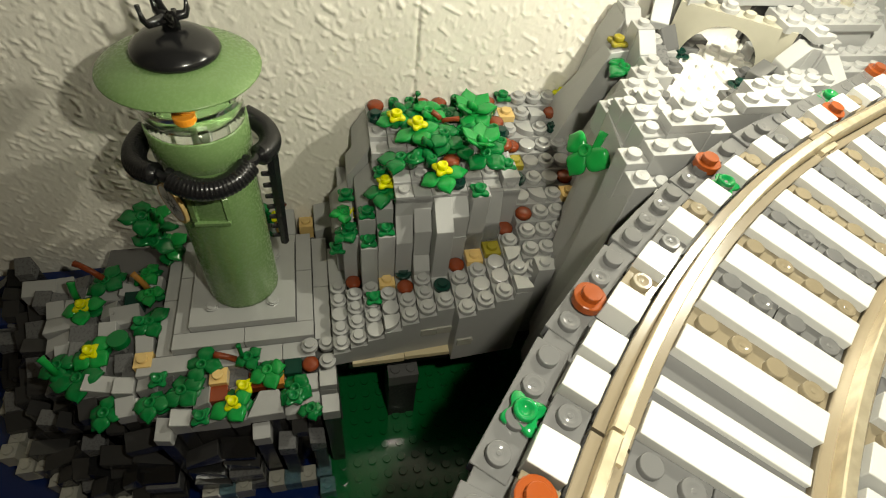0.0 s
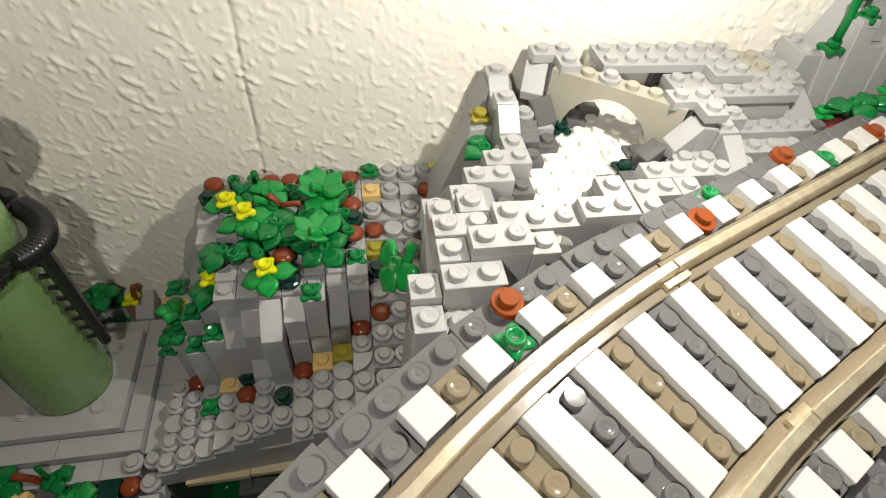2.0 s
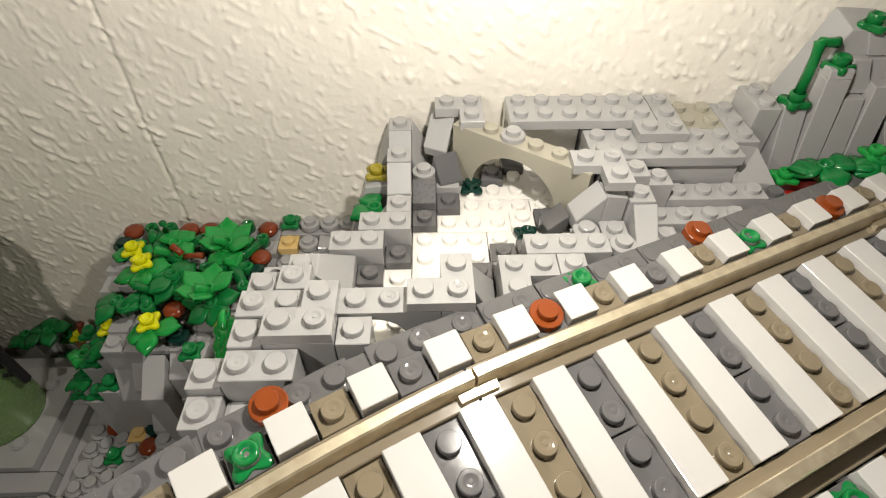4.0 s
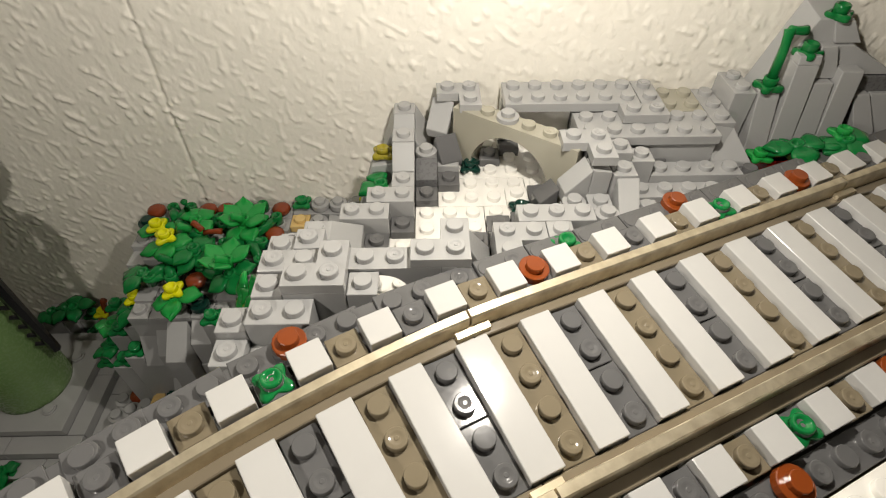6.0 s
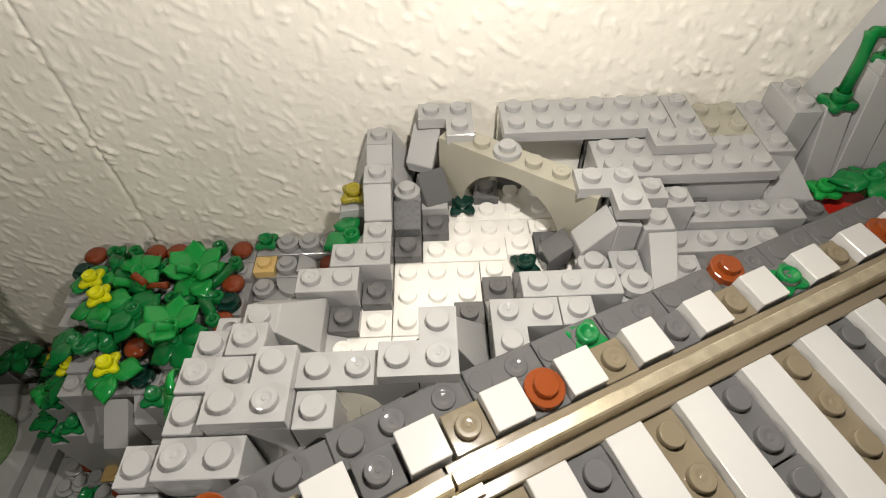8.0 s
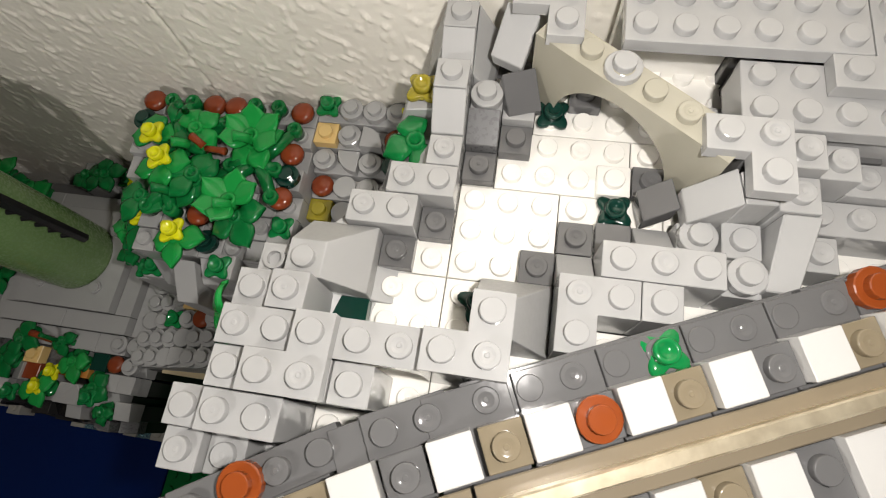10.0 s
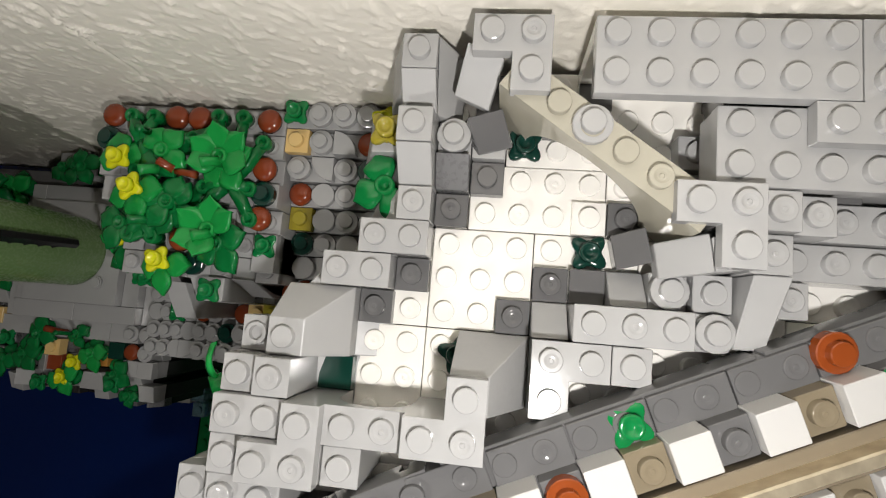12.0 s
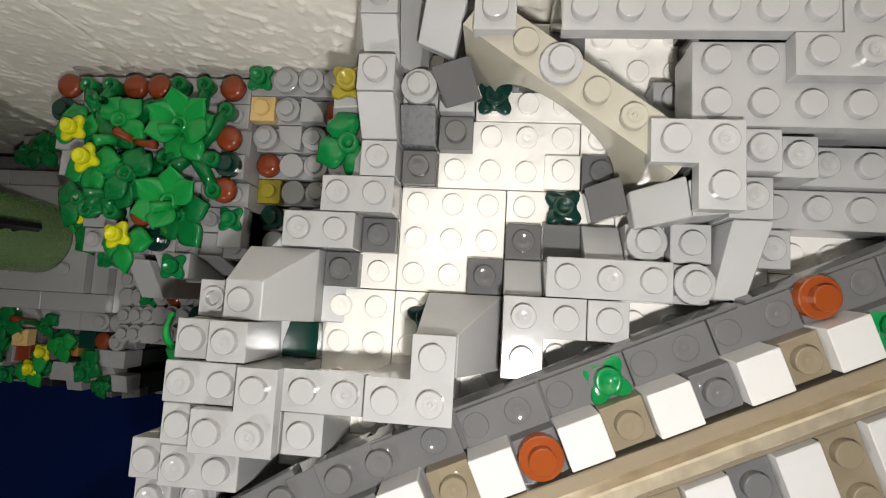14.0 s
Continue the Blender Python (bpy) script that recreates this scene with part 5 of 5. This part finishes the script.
# round the rock peak
for x, y, z, n, r, turn, tilt, sd in ((12.6, -3.7, -1.35, 5, 1.15, 20, (14, 0), 41), (14.5, -3.85, -1.0, 5, 1.15, 40, (12, 8), 42), (16.4, -3.6, -2.2, 5, 1.1, 15, (0, 0), 44), (15.4, -4.3, -2.4, 5, 1.0, 40, (0, 0), 45)):
    leaf(x, y, z, LEAF2, 3, r * 1.1, turn - 110, tilt, sd, 0.2, 175)
    leaf(x + 0.1, y, z - 0.3, LEAF2, 3, r * 1.1, turn + 60, tilt, sd + 100, 0.25, 175)
flower(11.35, -3.5, -1.75, LEAF)
flower(14.5, -3.5, -0.65, LEAF)
for x, y, z, turn in ((12.75, -1.35, 2.1, 30), (13.8, -0.6, 3.38, 50), (11.5, -1.7, 0.75, 10)):
    ob = put("toy_flower", flower_mesh(LEAF2), None, V(x, y, z), turn)
    ob.scale = (1.05, 1.05, 1.3)
    tagged(ob, "dark green four-petalled toy flower plate", "flower", "flower pieces")
stem(11.5, -1.7, 0.8, 0.0, 0.3, 1.95, LEAF2, 0.22)
stem(11.5, -1.42, 2.7, 0.75, 0.1, -0.05, LEAF2, 0.2)
flower(18.0, -1.0, 0.0, LIME)
# on the island
for x, y, z, m, n, r, turn, sd in ((-36.8, -5.8, -17.5, LEAF, 5, 1.3, 10, 51),
        (-35.7, -9.0, -17.5, LEAF, 5, 1.4, 40, 52),
        (-27.7, -13.3, -17.4, LEAF, 5, 1.3, 20, 53),
        (-30.4, -12.2, -17.3, LEAF2, 5, 1.3, 30, 54),
        (-29.4, -10.9, -17.0, LEAF2, 5, 1.2, 70, 55),
        (-25.8, -11.7, -17.1, LEAF, 5, 1.2, 15, 56),
        (-24.3, -12.9, -17.4, LEAF2, 5, 1.2, 50, 57),
        (-32.7, -7.5, -17.2, LEAF2, 5, 1.25, 35, 58),
        (-36.2, -10.4, -17.8, LEAF2, 5, 1.5, 5, 59)):
    leaf(x, y, z, m, 3, r * 0.95, turn - 90, (8, 0), sd, 0.12, 172)
    leaf(x, y, z - 0.3, LEAF2, 3, r * 0.9, turn + 70, (0, 0), sd + 200, 0.15, 172)
for x, y, z, m, n, r, turn, sd in ((-35.8, -4.0, -17.3, LEAF2, 5, 1.3, 60, 60),
        (-34.5, -12.6, -18.0, LEAF2, 5, 1.1, 80, 61),
        (-32.0, -12.6, -17.5, LEAF2, 5, 1.1, 0, 62),
        (-37.5, -9.4, -17.9, LEAF2, 5, 1.2, 25, 63),
        (-33.4, -3.8, -17.2, LEAF, 4, 1.0, 45, 64),
        (-33.0, -5.4, -17.2, LEAF, 4, 1.0, 5, 65),
        (-26.9, -10.7, -17.1, LEAF2, 5, 0.9, 30, 66),
        (-23.5, -14.1, -17.7, LEAF2, 5, 0.8, 10, 67)):
    leaf(x, y, z, m, 3, r * 0.95, turn - 90, (8, 0), sd, 0.12, 172)
    leaf(x, y, z - 0.3, LEAF2, 3, r * 0.9, turn + 70, (0, 0), sd + 200, 0.15, 172)
for x, y, z in ((-36.8, -5.7, -17.1), (-35.7, -9.0, -17.1), (-27.6, -13.3, -17.0), (-27.1, -12.4, -17.1)):
    flower(x, y, z, LIME)
for x, y, z in ((-31.75, -11.3, -17.1), (-29.3, -13.8, -17.2), (-24.35, -13.45, -17.0), (-33.2, -7.5, -16.9), (-25.9, -1.6, -16.8)):
    flower(x, y, z, GREEN)
ob = put("bush", round_mesh(LEAF2, False, 0.6, 24, 0.58), None, V(-34.3, -8.4, -17.2))
tagged(ob, "dark green round toy shrub piece", "plant")
stem(-27.2, -10.7, -17.3, 0.0, 0.1, 1.5, LEAF2, 0.14)
stem(-37.4, -9.9, -17.9, -0.3, 0.3, 1.4, LEAF, 0.22, "bright green bent toy plant stem")
stem(-37.3, -5.0, -17.6, 0.1, 0.3, 1.3, LEAF, 0.22, "bright green bent toy plant stem")
stem(-27.6, -10.7, -17.2, -1.1, 0.2, 0.45, RUST, 0.2, "reddish brown toy twig", "twig", "twig")
stem(-35.9, -3.9, -17.2, -1.4, 0.6, 1.0, RUST, 0.2, "reddish brown toy twig", "twig", "twig")
stem(-33.2, -4.9, -17.3, -0.6, 0.4, 1.1, plastic("ochre_twig_plastic", (0.42, 0.19, 0.04), 0.2), 0.2, "ochre brown bent toy twig", "twig", "twig")
# low plants between the platform and the wall
for x, y, z, m, turn, sd in ((-27.1, -0.9, -15.3, LEAF2, -120, 91), (-26.6, -0.9, -15.2, LEAF2, 20, 92), (-28.2, -0.9, -15.6, LEAF2, -60, 93)):
    leaf(x, y, z, m, 3, 1.1, turn, (6, 0), sd, 0.15, 172)
flower(-25.8, -0.8, -15.75, GREEN)
flower(-25.1, -0.8, -15.6, LIME)
stem(-24.9, -0.8, -16.0, 0.3, 0.1, 1.2, RUST, 0.2, "reddish brown toy twig", "twig", "twig")
# climbing plant behind the tower
for k in range(6):
    leaf(-32.3 + 0.35 * math.sin(2.1 * k), -2.4 + 0.3 * math.cos(1.7 * k), -17.0 + 0.75 * k, LEAF if k % 3 == 1 else LEAF2, 3, 1.25, 37 * k, (15 * math.sin(k), 12 * math.cos(2 * k)), 70 + k, 0.2, 175)
stem(-32.3, -2.3, -17.4, 0.2, 0.1, 4.2, LEAF2, 0.18)

# ---- pieces beyond the track ----
yard = thing("white_brick_yard", "white studded toy plate with coloured bricks beside the track", "toy landscape", V(9, -24, -9))
YD = yard.location.copy()


def yb(s0, d0, s1, d1, top, mat, h, studs=True, name="brick"):
    """A piece laid parallel to the track, from s0 to s1 along it and d0 to d1 across."""
    s, d = (s0 + s1) / 2, (d0 + d1) / 2
    place = V(MID[0] + s * ALONG[0] + d * ACROSS[0], MID[1] + s * ALONG[1] + d * ACROSS[1], top)
    put(name, brick_mesh(s1 - s0, d1 - d0, h, mat, studs), yard, place - YD, math.degrees(HEAD))


def yp(x0, y0, x1, y1, top, mat, h, studs=True):
    """A piece laid parallel to the wall."""
    put("brick", brick_mesh(x1 - x0, y1 - y0, h, mat, studs), yard, V((x0 + x1) / 2, (y0 + y1) / 2, top) - YD)


for x in (-3, 1):
    for y in (-30.14, -26.14):
        yp(x, y, x + 4, y + 4, -2.3, WHITE, 0.4)
yp(-3, -30.12, 5, -22.16, -2.71, WHITE, 1.2, False)
for k in range(3):
    yb(4.5 + 7 * k, -12.1, 11.5 + 7 * k, -5.1, -1.9, WHITE, 2.0)
yb(-2.9, -7.4, 4.5, -5.15, -3.6, plastic("dark_brown_plastic", (0.06, 0.05, 0.04), 0.25), 0.5, False)
yb(-8.3, -12.6, 25.5, -5.1, -3.9, DARK, 22.5, False, "core")
yp(-1.7, -22.12, -0.75, -21.3, -2.4, YELLOW, 1.2, False)
yp(0.3, -21.6, 2.3, -20.6, -2.5, GREY, 1.1, False)
yp(0.5, -22.13, 1.5, -21.62, -2.5, SEA, 1.1, False)
